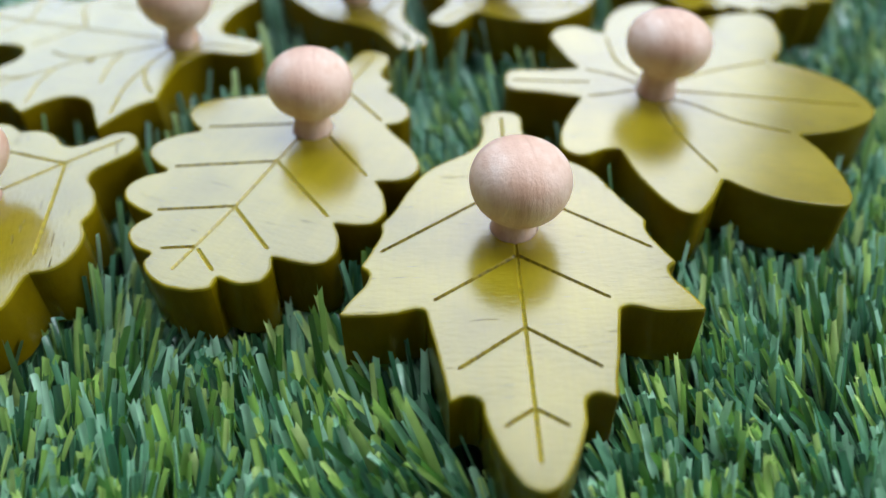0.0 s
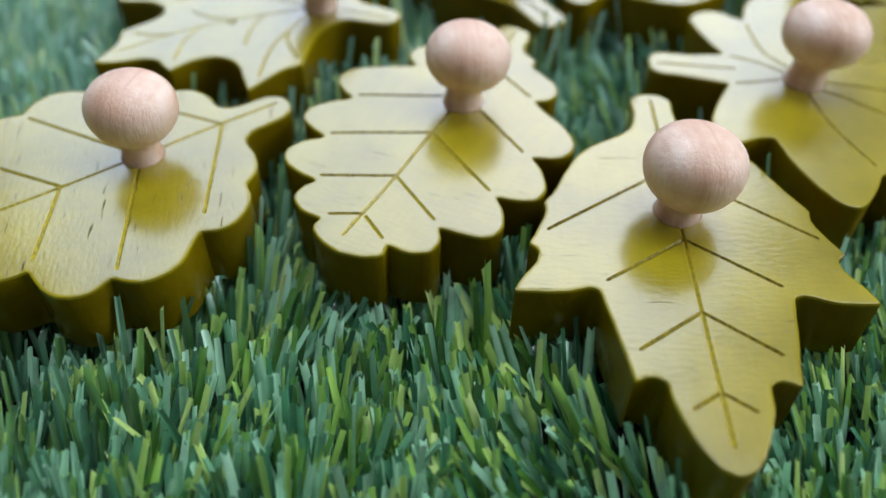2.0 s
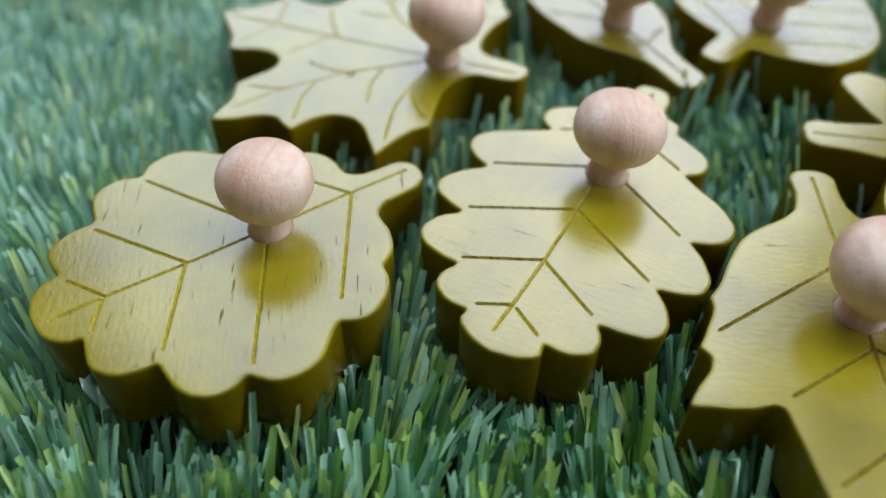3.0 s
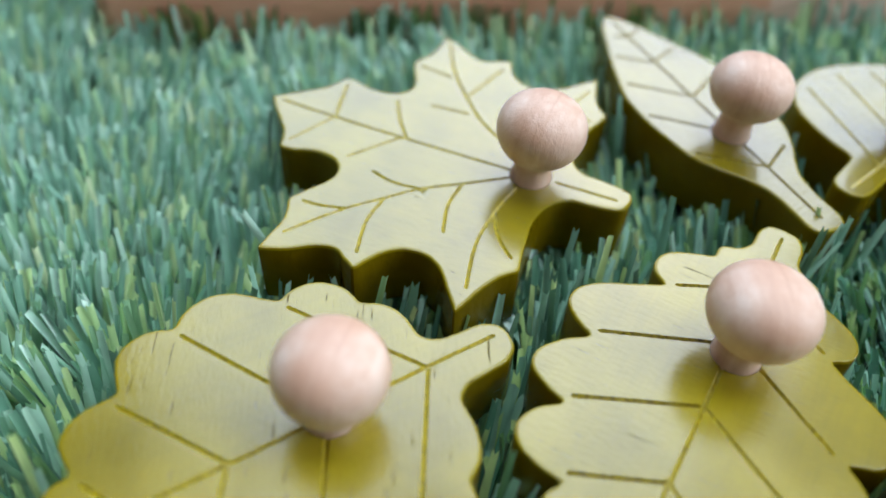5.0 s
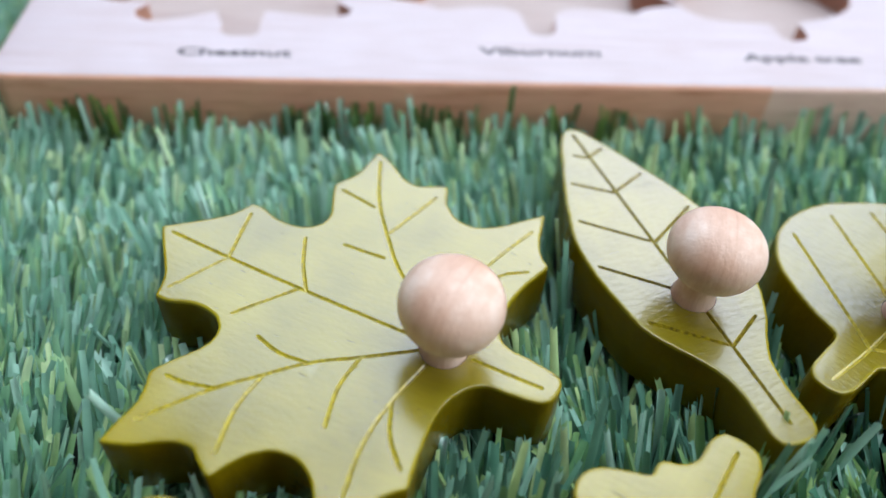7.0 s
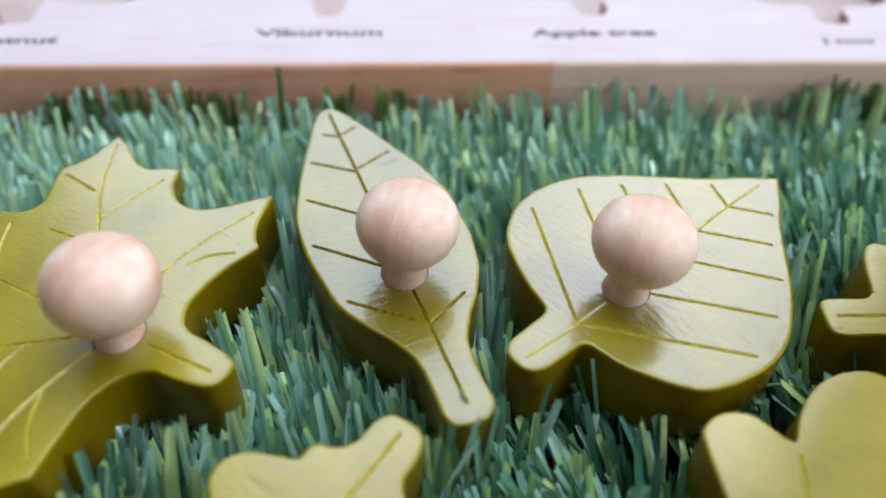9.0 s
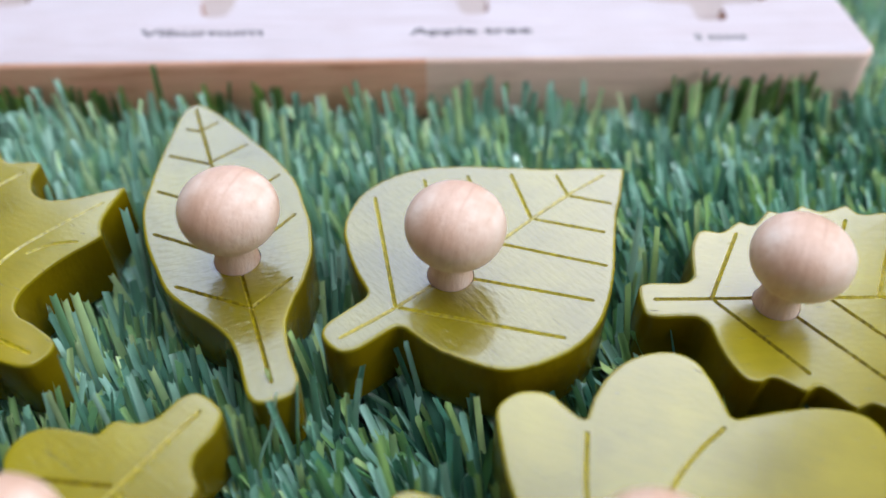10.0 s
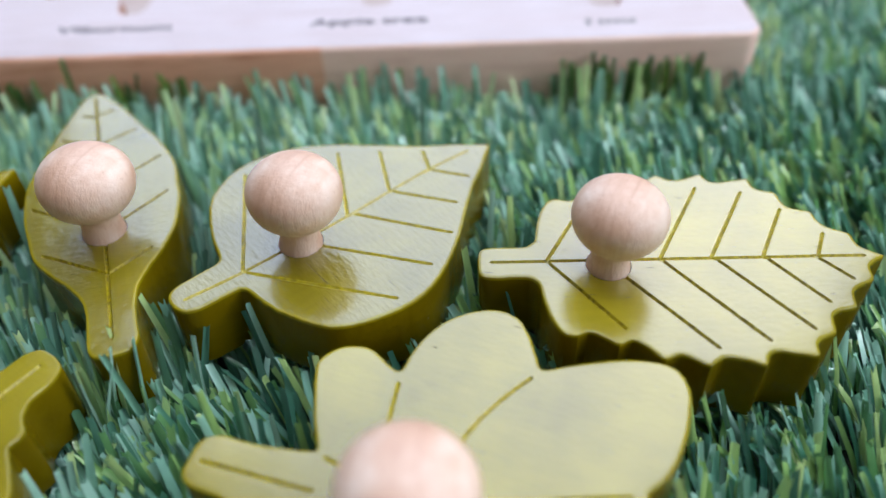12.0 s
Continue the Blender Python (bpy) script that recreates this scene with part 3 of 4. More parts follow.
def leaf_body(ring, lines, knob_at, top, width, socket, deep, pale):
    """A sawn plate with eased edges; the veins and the knob's socket are carved into its upper face."""
    bm = bmesh.new()
    n = len(ring)
    profile = [(0.4, 0), (0.1, 0.2), (0, 0.6), (0, top - 0.7), (0.05, top - 0.33), (0.17, top - 0.1), (0.36, top - 0.01), (0.65, top)]
    rings = [inner(ring, d) for d, _ in profile]
    loops = [[bm.verts.new((p.x / 1000, p.y / 1000, z / 1000)) for p in r] for r, (_, z) in zip(rings, profile)]
    for k, (a, b) in enumerate(zip(loops, loops[1:])):
        for i in range(n):
            face = bm.faces.new((a[i], a[(i + 1) % n], b[(i + 1) % n], b[i]))
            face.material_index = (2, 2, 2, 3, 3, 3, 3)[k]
    edge = rings[-1]
    veins_ = [curve_run(line, 1.2) + [Vector(line[-1])] for line in lines]
    veins_ = [[p for p in line if inside(p, edge) and min((p - q).length for q in edge) > 1.2] for line in veins_]
    lit_lines = [line for k, line in enumerate(veins_) if k in pale and len(line) > 1]
    veins_ = [line for line in veins_ if len(line) > 1]
    extra = []
    for line in veins_:
        sides = ([], [], [])
        for i, p in enumerate(line):
            t = (line[min(i + 1, len(line) - 1)] - line[max(i - 1, 0)]).normalized()
            for q, k in zip(sides, (-1.0, 0.0, 1.0)):
                q.append(p + Vector((-t.y, t.x)) * k * width)
        # close both ends of the cut
        sides[1].insert(0, line[0] + (line[0] - line[1]).normalized() * width * 1.1)
        sides[1].append(line[-1] + (line[-1] - line[-2]).normalized() * width * 1.1)
        extra += [[p for p in q if inside(p, edge) and min((p - c).length for c in edge) > 0.75] for q in sides]
    hole = Vector(knob_at)
    circles = [[hole + Vector((math.cos(a), math.sin(a))) * r for a in (2 * math.pi * k / 40 for k in range(40))] for r in (socket, socket - 0.1)]
    lo = Vector((min(p.x for p in ring), min(p.y for p in ring)))
    hi = Vector((max(p.x for p in ring), max(p.y for p in ring)))
    dots = [Vector((x, y)) for x in np.arange(lo.x, hi.x, 4.0) for y in np.arange(lo.y, hi.y, 4.0)]
    dots = [p for p in dots if inside(p, edge) and min((p - q).length for q in edge) > 1.3 and min(to_line(p, line) for line in veins_) > 1.2]
    v, f, origin = triangulated([edge] + circles, [e for e in extra if len(e) > 1], dots)
    made = []
    for p, src in zip(v, origin):
        rim = next((k for k in src if k < n), None)
        if rim is not None:
            made.append(loops[-1][rim])
            continue
        z = top
        d = min(to_line(p, line) for line in veins_)
        if d < width * 0.9:
            z -= 1.25 * deep * width * (1 - (d / width) ** 2) * (1 + 0.35 * noise.noise((p.x * 0.6, p.y * 0.6, 2.0)))
        if (p - hole).length < socket - 0.05:
            z = top - 2.5
        z += 0.05 * noise.noise((p.x * 0.07, p.y * 0.07, 4.0))
        made.append(bm.verts.new((p.x / 1000, p.y / 1000, z / 1000)))
    for tri in f:
        vs = [made[i] for i in tri]
        if len(set(vs)) < 3:
            continue
        try:
            face = bm.faces.new(vs)
        except ValueError:
            continue
        c = (v[tri[0]] + v[tri[1]] + v[tri[2]]) / 3
        near = min(to_line(c, line) for line in veins_)
        if (min(q.co.z for q in vs) < (top - 0.07) / 1000 and near < width * 1.05) or (c - hole).length < socket - 0.03:
            # veins listed as pale get the lit copy of the groove paint
            face.material_index = 4 if any(to_line(c, line) < near + 0.01 for line in lit_lines) else 1
    bm.faces.new(loops[0][::-1])
    bmesh.ops.recalc_face_normals(bm, faces=bm.faces)
    return bm


THICK = 15.0
# two turned shapes, a round ball on a short neck and a flatter one on a long neck; every knob lies between them
KNOB_ROUND = [(4.6, 0), (4.3, 1.4), (4.15, 2.8), (4.4, 4.0), (5.35, 5.0), (6.8, 6.1), (8.15, 7.7), (9.1, 9.7), (9.6, 12.0),
              (9.5, 13.9), (8.75, 16.2), (7.3, 18.0), (5.3, 19.25), (2.9, 19.95), (0, 20.15)]
KNOB_LONG = [(4.6, 0), (4.3, 1.4), (4.1, 3.4), (4.05, 5.4), (4.35, 6.7), (5.5, 7.7), (7.2, 8.8), (8.6, 10.4), (9.45, 12.4),
             (9.65, 14.3), (9.05, 16.7), (7.4, 18.8), (5.3, 20.1), (2.9, 20.8), (0, 21.0)]


def knob_mesh(scale, tall, neck):
    bm = bmesh.new()
    shape = [Vector(a).lerp(Vector(b), neck) for a, b in zip(KNOB_ROUND, KNOB_LONG)]
    prof = [Vector((4.6, -3.2))] + curve_run(shape, 0.7) + [shape[-1]]
    seg = 48
    rings = []
    for p in prof[:-1]:
        rings.append([bm.verts.new((p.x * scale / 1000 * math.cos(a), p.x * scale / 1000 * math.sin(a), p.y * tall / 1000)) for a in (2 * math.pi * k / seg for k in range(seg))])
    for a, b in zip(rings, rings[1:]):
        for i in range(seg):
            bm.faces.new((a[i], a[(i + 1) % seg], b[(i + 1) % seg], b[i]))
    top = bm.verts.new((0, 0, prof[-1].y * tall / 1000))
    for i in range(seg):
        bm.faces.new((rings[-1][i], rings[-1][(i + 1) % seg], top))
    bm.faces.new(rings[0][::-1])
    return bm


FOOTPRINTS = []


def leaf(ring, lines, knob_at, stem, heading, label, knob_scale=1.0, knob_tall=None, face=None, cut=0.4, left=1.0, right=1.0, shear=(0.0, 0.0), vein=None, neck=0.8, deep=1.0, pale=()):
    """One painted wooden leaf with carved veins and a turned knob."""
    def warp(p):
        y = p[1] * (left if p[1] > 0 else right)
        return Vector((p[0] + shear[0 if y > 0 else 1] * y, y))

    ring = eased(clockwise([warp(p) for p in ring]))
    # saw marks along the edge
    ring = [p + Vector((noise.noise((p.x * 0.9, p.y * 0.9, 1.0)), noise.noise((p.x * 0.9, p.y * 0.9, 6.0)))) * 0.11 for p in ring]
    lines = [[warp(p) for p in line] for line in lines]
    root = new("wooden_leaf")
    body = part("body", leaf_body(ring, lines, knob_at, THICK, cut, 4.6 * knob_scale + 0.14, deep, pale), [face or paint, vein or groove, shaded_edge_paint, rim_paint, pale_groove], root)
    smooth(body, 24)
    knob = smooth(part("knob", knob_mesh(knob_scale, knob_tall or knob_scale, neck), knob_wood, root, "pale turned wooden knob"), 50)
    knob.matrix_basis = pose(knob_at[0] / 1000, knob_at[1] / 1000, THICK / 1000, rz=random.uniform(-22, 22) - heading).copy()
    turn = pose(0, 0, 0, 0, 0, heading)
    knob.matrix_basis = Matrix.Translation(knob.matrix_basis.translation) @ turn.inverted() @ pose(0, 0, 0, 0, 3.5, 0) @ turn @ knob.matrix_basis.to_3x3().to_4x4()
    m = pose(stem[0] / 1000, stem[1] / 1000, 0, 0, 0, heading)
    root.matrix_basis = m
    FOOTPRINTS.append([(m @ Vector((p.x / 1000, p.y / 1000, 0))).to_2d() for p in ring])
    return tagged(root, label, "puzzle piece", "leaf puzzle pieces")


def veins(rib, side):
    return rib + side + [[(u, -v) for u, v in line] for line in side]


leaf(mirrored(IVY, 1), veins(IVY_RIB, IVY_VEIN), (41.0, 0.0), (18.6, 178.3), -87.1, "olive-painted wooden ivy leaf with a pale knob on artificial grass", knob_scale=1.04, knob_tall=0.97, face=cross_paint, neck=0.0, pale=range(len(IVY_RIB)))
leaf(mirrored(OAK, 2), OAK_RIB + OAK_RIGHT + OAK_LEFT, (40.0, 0.9), (-11.9, 208.1), -111.0, "olive-painted wooden narrow oak leaf with wavy lobes on artificial grass", face=cross_paint, cut=0.42, knob_scale=1.0, knob_tall=0.94, shear=(0.0, 0.06), neck=0.5, pale=range(7))
leaf(mirrored(OAK_WIDE, 3), OAK_WIDE_RIB + OAK_WIDE_LEFT + OAK_WIDE_RIGHT, (35.0, 0.3), (-66.1, 166.1), -140.4, "olive-painted wooden broad oak leaf with round lobes and scratched grain", face=worn_paint, cut=0.42, knob_scale=0.97, knob_tall=0.94, vein=pale_groove, left=1.06, right=0.96, neck=0.5)
leaf(mirrored(MAPLE, 4), MAPLE_RIB + MAPLE_LEFT + MAPLE_RIGHT, (22.3, 0.9), (-44.9, 206.3), 168.0, "olive-painted wooden maple leaf with pointed lobes on artificial grass", knob_scale=0.98, left=1.02, right=0.97, shear=(0.06, 0.06), vein=pale_groove, neck=0.45, deep=0.6)
leaf(mirrored(OVATE, 5), OVATE_RIB + OVATE_LEFT + OVATE_RIGHT, (34.4, 0.0), (-2.9, 207.6), 124.5, "olive-painted glossy wooden leaf with a narrow pointed oval shape", knob_scale=0.95, face=glossy_paint)
leaf(mirrored(HEART, 6), HEART_RIB + HEART_LEFT + HEART_RIGHT, (26.9, -0.7), (1.7, 221.0), 52.7, "olive-painted wooden heart-shaped leaf with a short thick stem", knob_scale=0.95, face=glossy_paint, left=1.025, right=0.97, vein=pale_groove, deep=0.7)
leaf(chestnut_outline(), CHESTNUT_RIB, (37.5, 0.8), (20.0, 192.5), -8.2, "olive-painted wooden chestnut leaf with seven fingers on artificial grass", vein=pale_groove, knob_scale=1.03, knob_tall=0.97)
leaf(mirrored(ELM, 7), ELM_RIB + ELM_LEFT + ELM_RIGHT, (24.9, -1.2), (54.1, 244.3), 14.7, "olive-painted wooden elm leaf with toothed edges and a pale knob", knob_scale=0.91, pale=range(7))

# ---- the puzzle board behind the leaves ----
BOARD = pose(-0.1903, 0.2544, -0.002, 0, 0, 15.6) @ pose(-0.003, 0.0048, 0)
BW, BD, BH = 0.3145, 0.215, 0.0185


def board_body(recesses, depth=0.0075):
    """A plank board whose upper face has leaf-shaped recesses with upright walls and flat floors."""
    bm = bmesh.new()
    w, d, h, r = BW * 1000, BD * 1000, BH * 1000, 5.0
    outer = []
    for cx, cy, a0 in ((w - r, r, -90), (w - r, d - r, 0), (r, d - r, 90), (r, r, 180)):
        outer += [Vector((cx + r * math.cos(radians(a0 + 15 * k)), cy + r * math.sin(radians(a0 + 15 * k)))) for k in range(7)]
    profile = [(0.8, 0), (0, 0.8), (0, h - 1.5), (0.3, h - 0.6), (0.8, h - 0.2), (1.6, h)]
    loops = [[bm.verts.new((p.x / 1000, p.y / 1000, z / 1000)) for p in inner(outer, k)] for k, z in profile]
    n = len(outer)
    joint = 197.5
    for a, b in zip(loops, loops[1:]):
        for i in range(n):
            face = bm.faces.new((a[i], a[(i + 1) % n], b[(i + 1) % n], b[i]))
            if b is not loops[-1]:
                face.material_index = 1
    bm.faces.new(loops[0][::-1])
    holes = []
    for ring, at, turn in recesses:
        m = pose(at[0], at[1], 0, 0, 0, turn)
        holes.append([(m @ Vector((p.x, p.y, 0))).to_2d() for p in clockwise(eased(ring))])
    v, f, origin = triangulated([inner(outer, profile[-1][0])] + holes, [], [])
    upper, floor = [], []
    for p, src in zip(v, origin):
        rim = next((k for k in src if k < n), None)
        upper.append(loops[-1][rim] if rim is not None else bm.verts.new((p.x / 1000, p.y / 1000, BH)))
        floor.append(bm.verts.new((p.x / 1000, p.y / 1000, BH - depth)))
    for tri in f:
        c = (v[tri[0]] + v[tri[1]] + v[tri[2]]) / 3
        low = any(inside(c, ring) for ring in holes)
        face = bm.faces.new([(floor if low else upper)[i] for i in tri])
        face.material_index = 3 if low else 0
    where = {}
    for i, src in enumerate(origin):
        for k in src:
            where[k] = i
    k = n
    for ring in holes:
        for i in range(len(ring)):
            a, b = where[k + i], where[k + (i + 1) % len(ring)]
            if a != b:
                face = bm.faces.new((upper[a], upper[b], floor[b], floor[a]))
                face.material_index = 4
        k += len(ring)
    bmesh.ops.delete(bm, geom=[q for q in bm.verts if not q.link_faces], context="VERTS")
    bmesh.ops.recalc_face_normals(bm, faces=bm.faces)
    # the two glued staves show on the front edge: cut the long faces at the glue line
    bmesh.ops.bisect_plane(bm, geom=bm.verts[:] + bm.edges[:] + bm.faces[:], plane_co=(joint / 1000, 0, 0), plane_no=(1, 0, 0))
    for face in bm.faces:
        if face.material_index == 1 and face.calc_center_median().x > joint / 1000 and face.calc_center_median().y < 0.006:
            face.material_index = 2
    return bm


def caption(word, a, b, y, parent):
    """A printed word between a and b along the board, its foot at y, in millimetres."""
    cu = bpy.data.curves.new("caption", "FONT")
    cu.body, cu.size, cu.extrude, cu.offset = word, 0.0046, 0.00006, 0.0001
    tmp = new("caption_outline", cu)
    me = bpy.data.meshes.new_from_object(tmp.evaluated_get(bpy.context.evaluated_depsgraph_get()))
    bpy.data.objects.remove(tmp)
    wide = max(v.co.x for v in me.vertices) - min(v.co.x for v in me.vertices)
    for v in me.vertices:
        v.co.x *= (b - a) / 1000 / wide
    me.materials.clear()
    me.materials.append(ink)
    ob = new("caption", me)
    ob.parent = parent
    ob.location = (a / 1000, y / 1000, BH + 0.00002)


def board():
    root = new("puzzle_board")
    def shaped(ring, length, width):
        return [Vector((p.x * length, p.y * width)) for p in ring]

    recesses = ((shaped(chestnut_outline(), 0.66, 1.0), (59.6, 19.4), 90), (shaped(mirrored(MAPLE, 12), 0.88, 1.0), (140.2, 22.3), 90),
                (shaped(mirrored(HEART, 13), 0.72, 0.95), (211.5, 22.8), 97), (shaped(mirrored(ELM, 14), 0.82, 1.0), (275.5, 17.6), 88))
    body = part("board", board_body(recesses), [board_top_wood, board_side_wood, board_side_pale, recess_wood, recess_wall], root)
    smooth(body, 40)
    for word, a, b, y in (("Chestnut", 44.5, 73.5, 10.0), ("Viburnum", 122.5, 155, 12.8), ("Apple tree", 193.6, 226, 12.2)):
        caption(word, a, b, y, root)
    # the last caption is too faint to read
    x = 268.5
    for k in range(6):
        bm = bmesh.new()
        box(bm, x / 1000, (x + 1.6) / 1000, 0.0076, 0.0076 + (0.003, 0.0022)[k > 0], BH - 0.0002, BH + 0.00006)
        part("bar", bm, faint_ink, root)
        x += 3.4 if k == 0 else 2.1
    root.matrix_basis = BOARD
    return tagged(root, "pale wooden puzzle board with leaf-shaped recesses and printed captions", "puzzle board")


board()
FOOTPRINTS.append([(BOARD @ Vector(q)).to_2d() for q in ((0, 0, 0), (BW, 0, 0), (BW, BD, 0), (0, BD, 0))])


# ---- artificial grass ----
def footprint_grid(x0, y0, nx, ny, cell):
    gx, gy = np.meshgrid(x0 + cell * (np.arange(nx) + 0.5), y0 + cell * (np.arange(ny) + 0.5))
    mask = np.zeros((ny, nx), bool)
    for poly in FOOTPRINTS:
        inside = np.zeros((ny, nx), bool)
        px, py = np.array([p.x for p in poly]), np.array([p.y for p in poly])
        sel = (gx >= px.min()) & (gx <= px.max()) & (gy >= py.min()) & (gy <= py.max())
        sx, sy = gx[sel], gy[sel]
        odd = np.zeros(sx.shape, bool)
        for i in range(len(px)):
            xa, ya, xb, yb = px[i - 1], py[i - 1], px[i], py[i]
            if ya == yb:
                continue
            odd ^= ((ya > sy) != (yb > sy)) & (sx < (xb - xa) * (sy - ya) / (yb - ya) + xa)
        inside[sel] = odd
        mask |= inside
    return mask


def turf():
    """Tufts of folded plastic blades: close and fine round the toys, wider apart out to the edge of the mat."""
    rng = np.random.default_rng(5)
    x0, y0, cell = -0.45, -0.02, 0.001
    nx, ny = 950, 760
    mask = footprint_grid(x0, y0, nx, ny, cell)
    near = mask.copy()
    for _ in range(5):
        near[1:] |= near[:-1].copy()
        near[:-1] |= near[1:].copy()
        near[:, 1:] |= near[:, :-1].copy()
        near[:, :-1] |= near[:, 1:].copy()

    def picked(grid, x, y):
        i, j = ((x - x0) / cell).astype(int), ((y - y0) / cell).astype(int)
        ok = (i >= 0) & (i < nx) & (j >= 0) & (j < ny)
        return grid[np.clip(j, 0, ny - 1), np.clip(i, 0, nx - 1)] & ok

    def tufts(ax, bx, ay, by, gap):
        gx, gy = np.meshgrid(np.arange(ax, bx, gap), np.arange(ay, by, gap))
        return np.c_[gx.ravel(), gy.ravel()] + rng.uniform(-0.5, 0.5, (gx.size, 2)) * gap

    close = tufts(*CLOSE, 0.0070)
    far = tufts(MAT[0] + 0.006, MAT[1] - 0.006, MAT[2] + 0.006, MAT[3] - 0.006, 0.0085)
    far = far[~((far[:, 0] > CLOSE[0]) & (far[:, 0] < CLOSE[1]) & (far[:, 1] > CLOSE[2]) & (far[:, 1] < CLOSE[3]))]
    tuft = np.vstack([close, far])
    per = 14
    off = rng.normal(0, 0.0011, (len(tuft) * per, 2))
    root = np.repeat(tuft, per, 0) + off
    n = len(root)
    fine = np.repeat(np.arange(len(tuft)) < len(close), per)
    # the pile has a nap: whole patches lie much the same way
    flow = np.array([noise.noise((a * 9, b * 9, 3.0)) for a, b in tuft])
    flow2 = np.array([noise.noise((a * 45, b * 45, 7.0)) for a, b in tuft])
    nap = np.repeat(radians(122) + np.clip(tuft[:, 0], -0.2, 0.25) * 1.6 + flow * 1.3 + flow2 * 0.9, per)
    # each tuft fans out from its stitch
    fan = np.c_[np.cos(nap), np.sin(nap)] * 0.0022 + off * 0.5 + rng.normal(0, 0.0004, (n, 2))
    az = np.arctan2(fan[:, 1], fan[:, 0])
    spread = np.hypot(fan[:, 0], fan[:, 1]) / 0.0018
    keep = ~(picked(mask, root[:, 0], root[:, 1]) & (rng.random(n) < 0.85))
    root, az, fine, spread = root[keep], az[keep], fine[keep], spread[keep]
    n = len(root)
    length = rng.uniform(0.0175, 0.0265, n)
    c15, s15 = math.cos(radians(15.6)), math.sin(radians(15.6))
    front = -(root[:, 0] - BOARD.translation.x) * s15 + (root[:, 1] - BOARD.translation.y) * c15
    length *= np.where((front > -0.018) & (front < 0), 1.05 + 0.2 * rng.random(n) ** 2, 1.0)
    # blades pushed aside by a leaf stand up along its edge
    length *= np.where(picked(near, root[:, 0], root[:, 1]) & (front < -0.018), 1.0 + 0.22 * rng.random(n) + 0.3 * (rng.random(n) < 0.06), 1.0)
    width = np.where(fine, rng.uniform(0.0014, 0.0021, n), rng.uniform(0.0017, 0.0023, n))
    lean0 = np.clip(0.19 * spread, 0.02, 0.6) + np.abs(rng.normal(0, 0.1, n))
    bend = np.abs(rng.normal(0.28, 0.22, n)) + 0.4 * (rng.random(n) < 0.04)
    # the longest ones stand straight against the wood
    high = length > 0.0295
    lean0, bend = np.where(high, np.minimum(lean0, 0.22), lean0), np.where(high, bend * 0.4, bend)
    twist = rng.normal(0, 0.6, n)
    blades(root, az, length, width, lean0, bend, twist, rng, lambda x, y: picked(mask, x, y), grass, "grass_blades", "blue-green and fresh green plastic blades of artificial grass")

    # a few long blades stand up round the stem of the glossy oval leaf
    m = 24
    side = rng.uniform(-0.011, 0.011, m)
    out = rng.uniform(0.0008, 0.005, m)
    spots = np.c_[-0.0029 + 0.566 * out + 0.824 * side, 0.2076 - 0.824 * out + 0.566 * side]
    blades(spots, radians(75) + rng.normal(0, 0.7, m), rng.uniform(0.025, 0.037, m), rng.uniform(0.0013, 0.0018, m), np.abs(rng.normal(0.06, 0.06, m)), np.abs(rng.normal(0.12, 0.1, m)),
           rng.normal(0, 0.5, m), rng, lambda x, y: np.zeros(x.shape, bool), grass, "long_grass_blades", "fresh green plastic blades standing round a leaf stem")

    # single darker blades that stand up against the front of the board
    along = np.repeat([22.0, 31, 51, 76, 85, 95, 113, 119, 132.5, 146, 159, 218.5, 239, 267, 278.5, 284.5, 292, 298], 9) / 1000 - 0.003
    tall = np.repeat([9.5, 9.5, 8, 8, 8, 8.5, 10, 9.5, 15, 8.5, 10, 10.5, 10, 9.5, 10.5, 9, 10.5, 10.5], 9) / 1000 + 0.0035
    keep = np.ones(len(along), bool)
    keep[73:81] = keep[100:108] = keep[109:117] = False
    along, tall = along[keep] + rng.normal(0, 0.0022, keep.sum()), tall[keep] * rng.uniform(0.6, 1.0, keep.sum())
    spots = np.array([(BOARD @ Vector((a, -0.0035 - 0.002 * b, 0))).to_2d()[:] for a, b in zip(along, rng.random(len(along)))])
    m = len(spots)
    blades(spots, radians(105) + rng.normal(0, 0.8, m), tall + 0.018, rng.uniform(0.0014, 0.0019, m), np.abs(rng.normal(0.04, 0.05, m)), np.abs(rng.normal(0.06, 0.05, m)),
           rng.normal(0, 0.3, m), rng, lambda x, y: np.zeros(x.shape, bool), dark_grass, "tall_grass_blades", "dark olive-green plastic blades standing against the board")


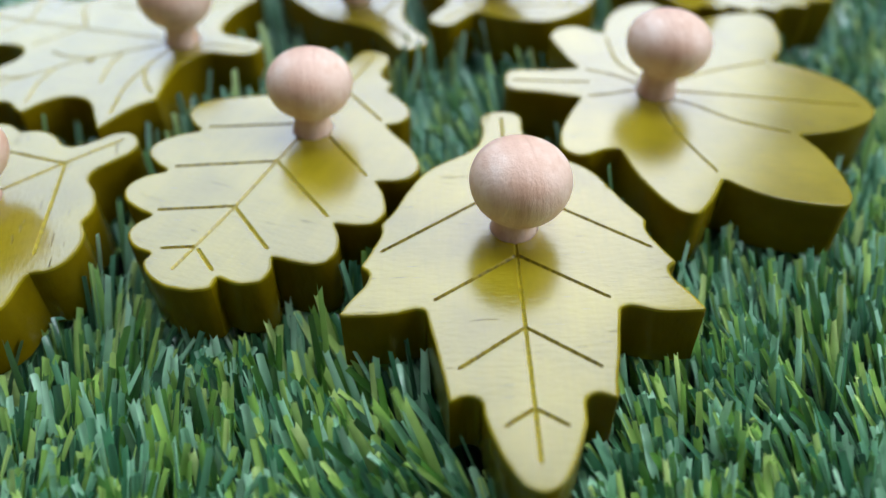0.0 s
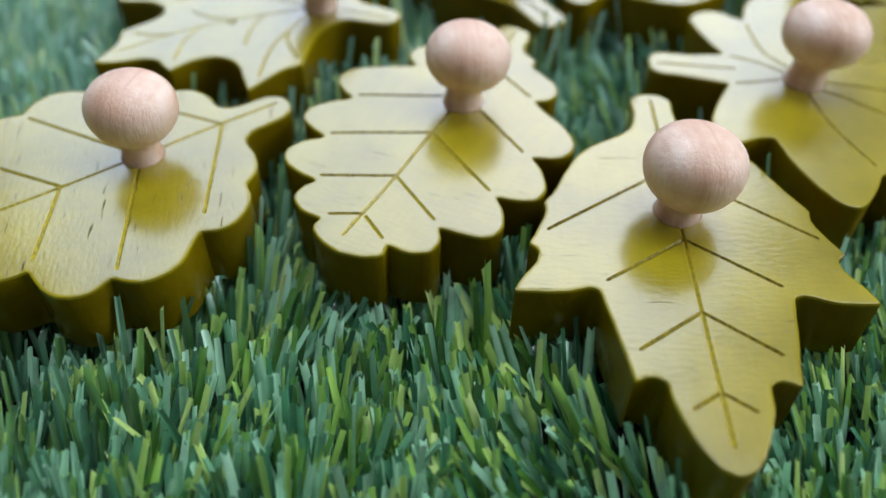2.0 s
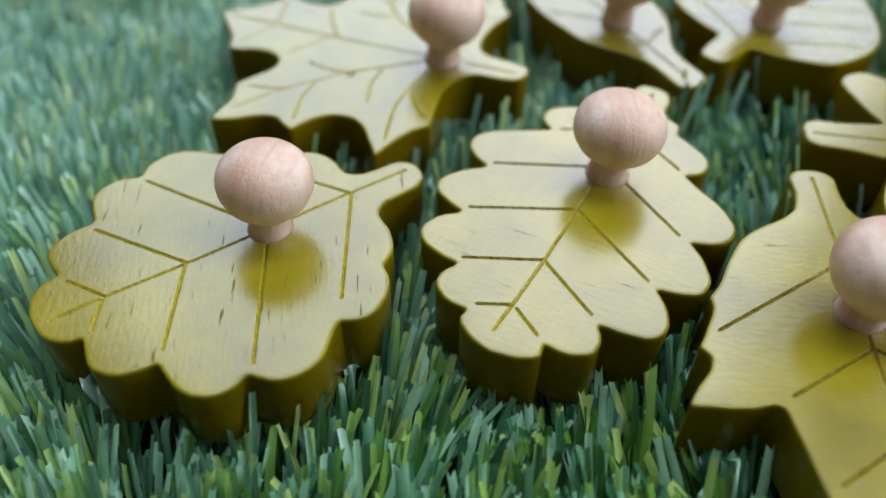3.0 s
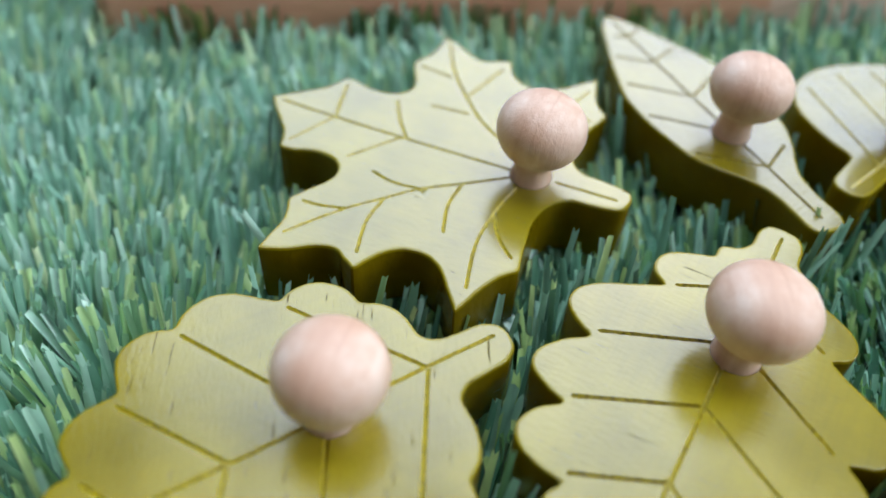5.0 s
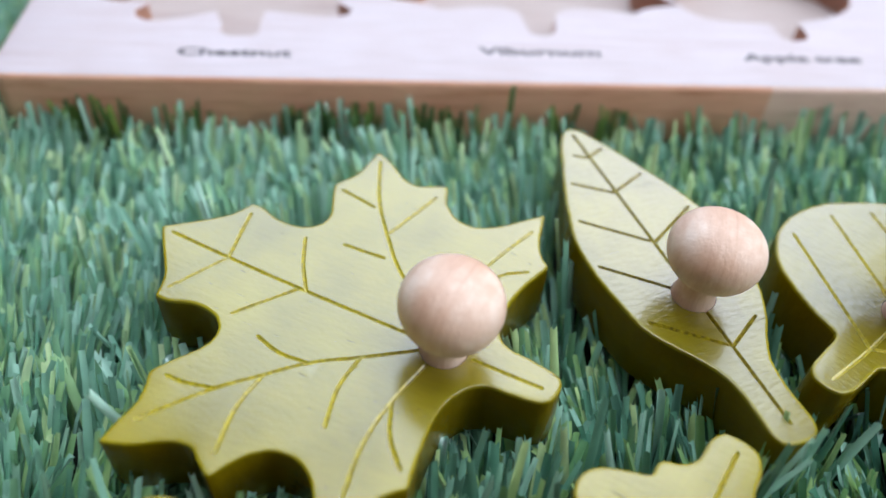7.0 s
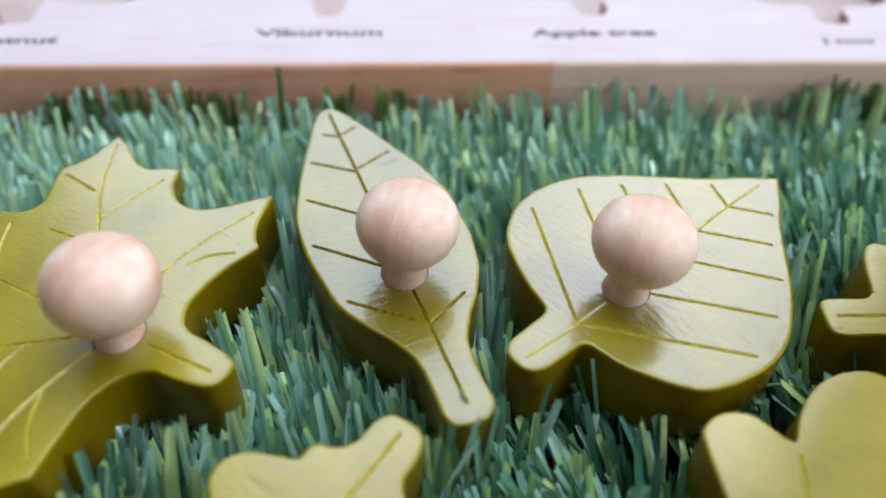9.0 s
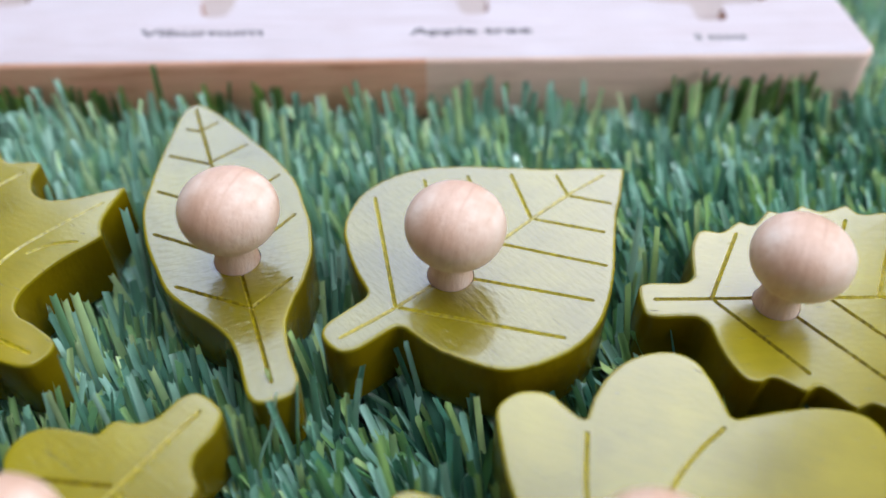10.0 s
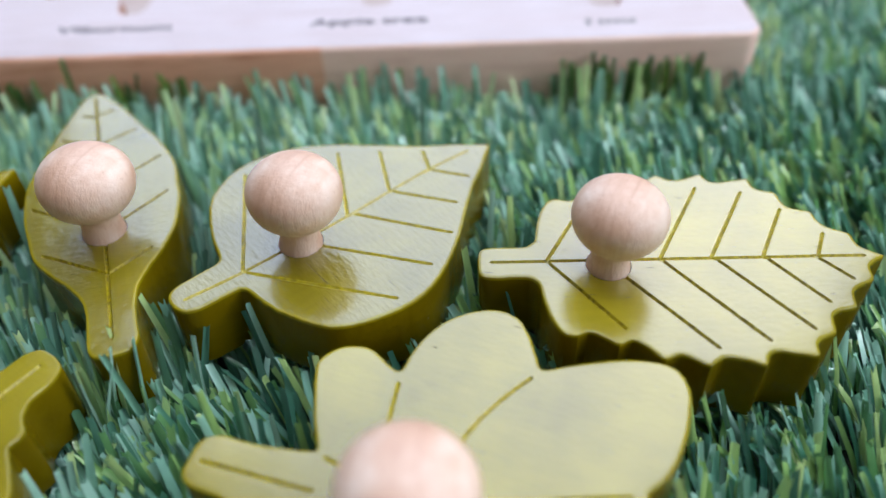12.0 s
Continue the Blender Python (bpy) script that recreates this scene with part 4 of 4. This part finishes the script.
def blades(root, az, length, width, lean0, bend, twist, rng, covered, material, name, label):
    n = len(root)
    rows = 4
    pos = np.zeros((n, rows, 3))
    pos[:, 0, :2], pos[:, 0, 2] = root, TURF_Z
    d = np.c_[np.cos(az), np.sin(az)]
    side_ang = az + math.pi / 2 + twist
    side = np.c_[np.cos(side_ang), np.sin(side_ang), rng.normal(0, 0.2, n)]
    for k in range(1, rows):
        ang = np.minimum(lean0 + bend * (k / (rows - 1)) ** 1.2, 0.78)
        st = length / (rows - 1)
        pos[:, k, :2] = pos[:, k - 1, :2] + d * (np.sin(ang) * st)[:, None]
        pos[:, k, 2] = pos[:, k - 1, 2] + np.cos(ang) * st
    under = covered(pos[..., 0], pos[..., 1])
    pos[..., 2] = np.where(under, np.minimum(pos[..., 2], -0.0006), pos[..., 2])
    taper = np.array([0.85, 1.0, 0.98, 0.74])
    verts = np.zeros((n, rows, 3, 3))
    crease = np.c_[-side[:, 1], side[:, 0], np.zeros(n)] * (width * rng.choice([-1, 1], n) * rng.uniform(0.25, 0.5, n))[:, None]
    for k in range(rows):
        w = (width * taper[k] * 0.5)[:, None]
        verts[:, k, 0] = pos[:, k] - side * w
        verts[:, k, 1] = pos[:, k] + crease
        verts[:, k, 2] = pos[:, k] + side * w
    # tips are cut across, so the fold shows as a notch
    verts[:, -1, 1, 2] -= width * rng.uniform(0.0, 0.9, n)
    base = (np.arange(n) * rows * 3)[:, None]
    quads = [[a, a + 1, a + 4, a + 3] for a in (k * 3 + c for k in range(rows - 1) for c in range(2))]
    faces = (base[:, :, None] + np.array(quads)[None]).reshape(-1, 4)
    me = bpy.data.meshes.new(name)
    me.vertices.add(n * rows * 3)
    me.vertices.foreach_set("co", verts.reshape(-1).astype(np.float32))
    me.loops.add(len(faces) * 4)
    me.loops.foreach_set("vertex_index", faces.reshape(-1).astype(np.int32))
    me.polygons.add(len(faces))
    me.polygons.foreach_set("loop_start", (np.arange(len(faces)) * 4).astype(np.int32))
    me.polygons.foreach_set("use_smooth", np.ones(len(faces), bool))
    me.update(calc_edges=True)
    me.materials.append(material)
    return tagged(new(name, me), label, "artificial grass", kind="stuff")


turf()
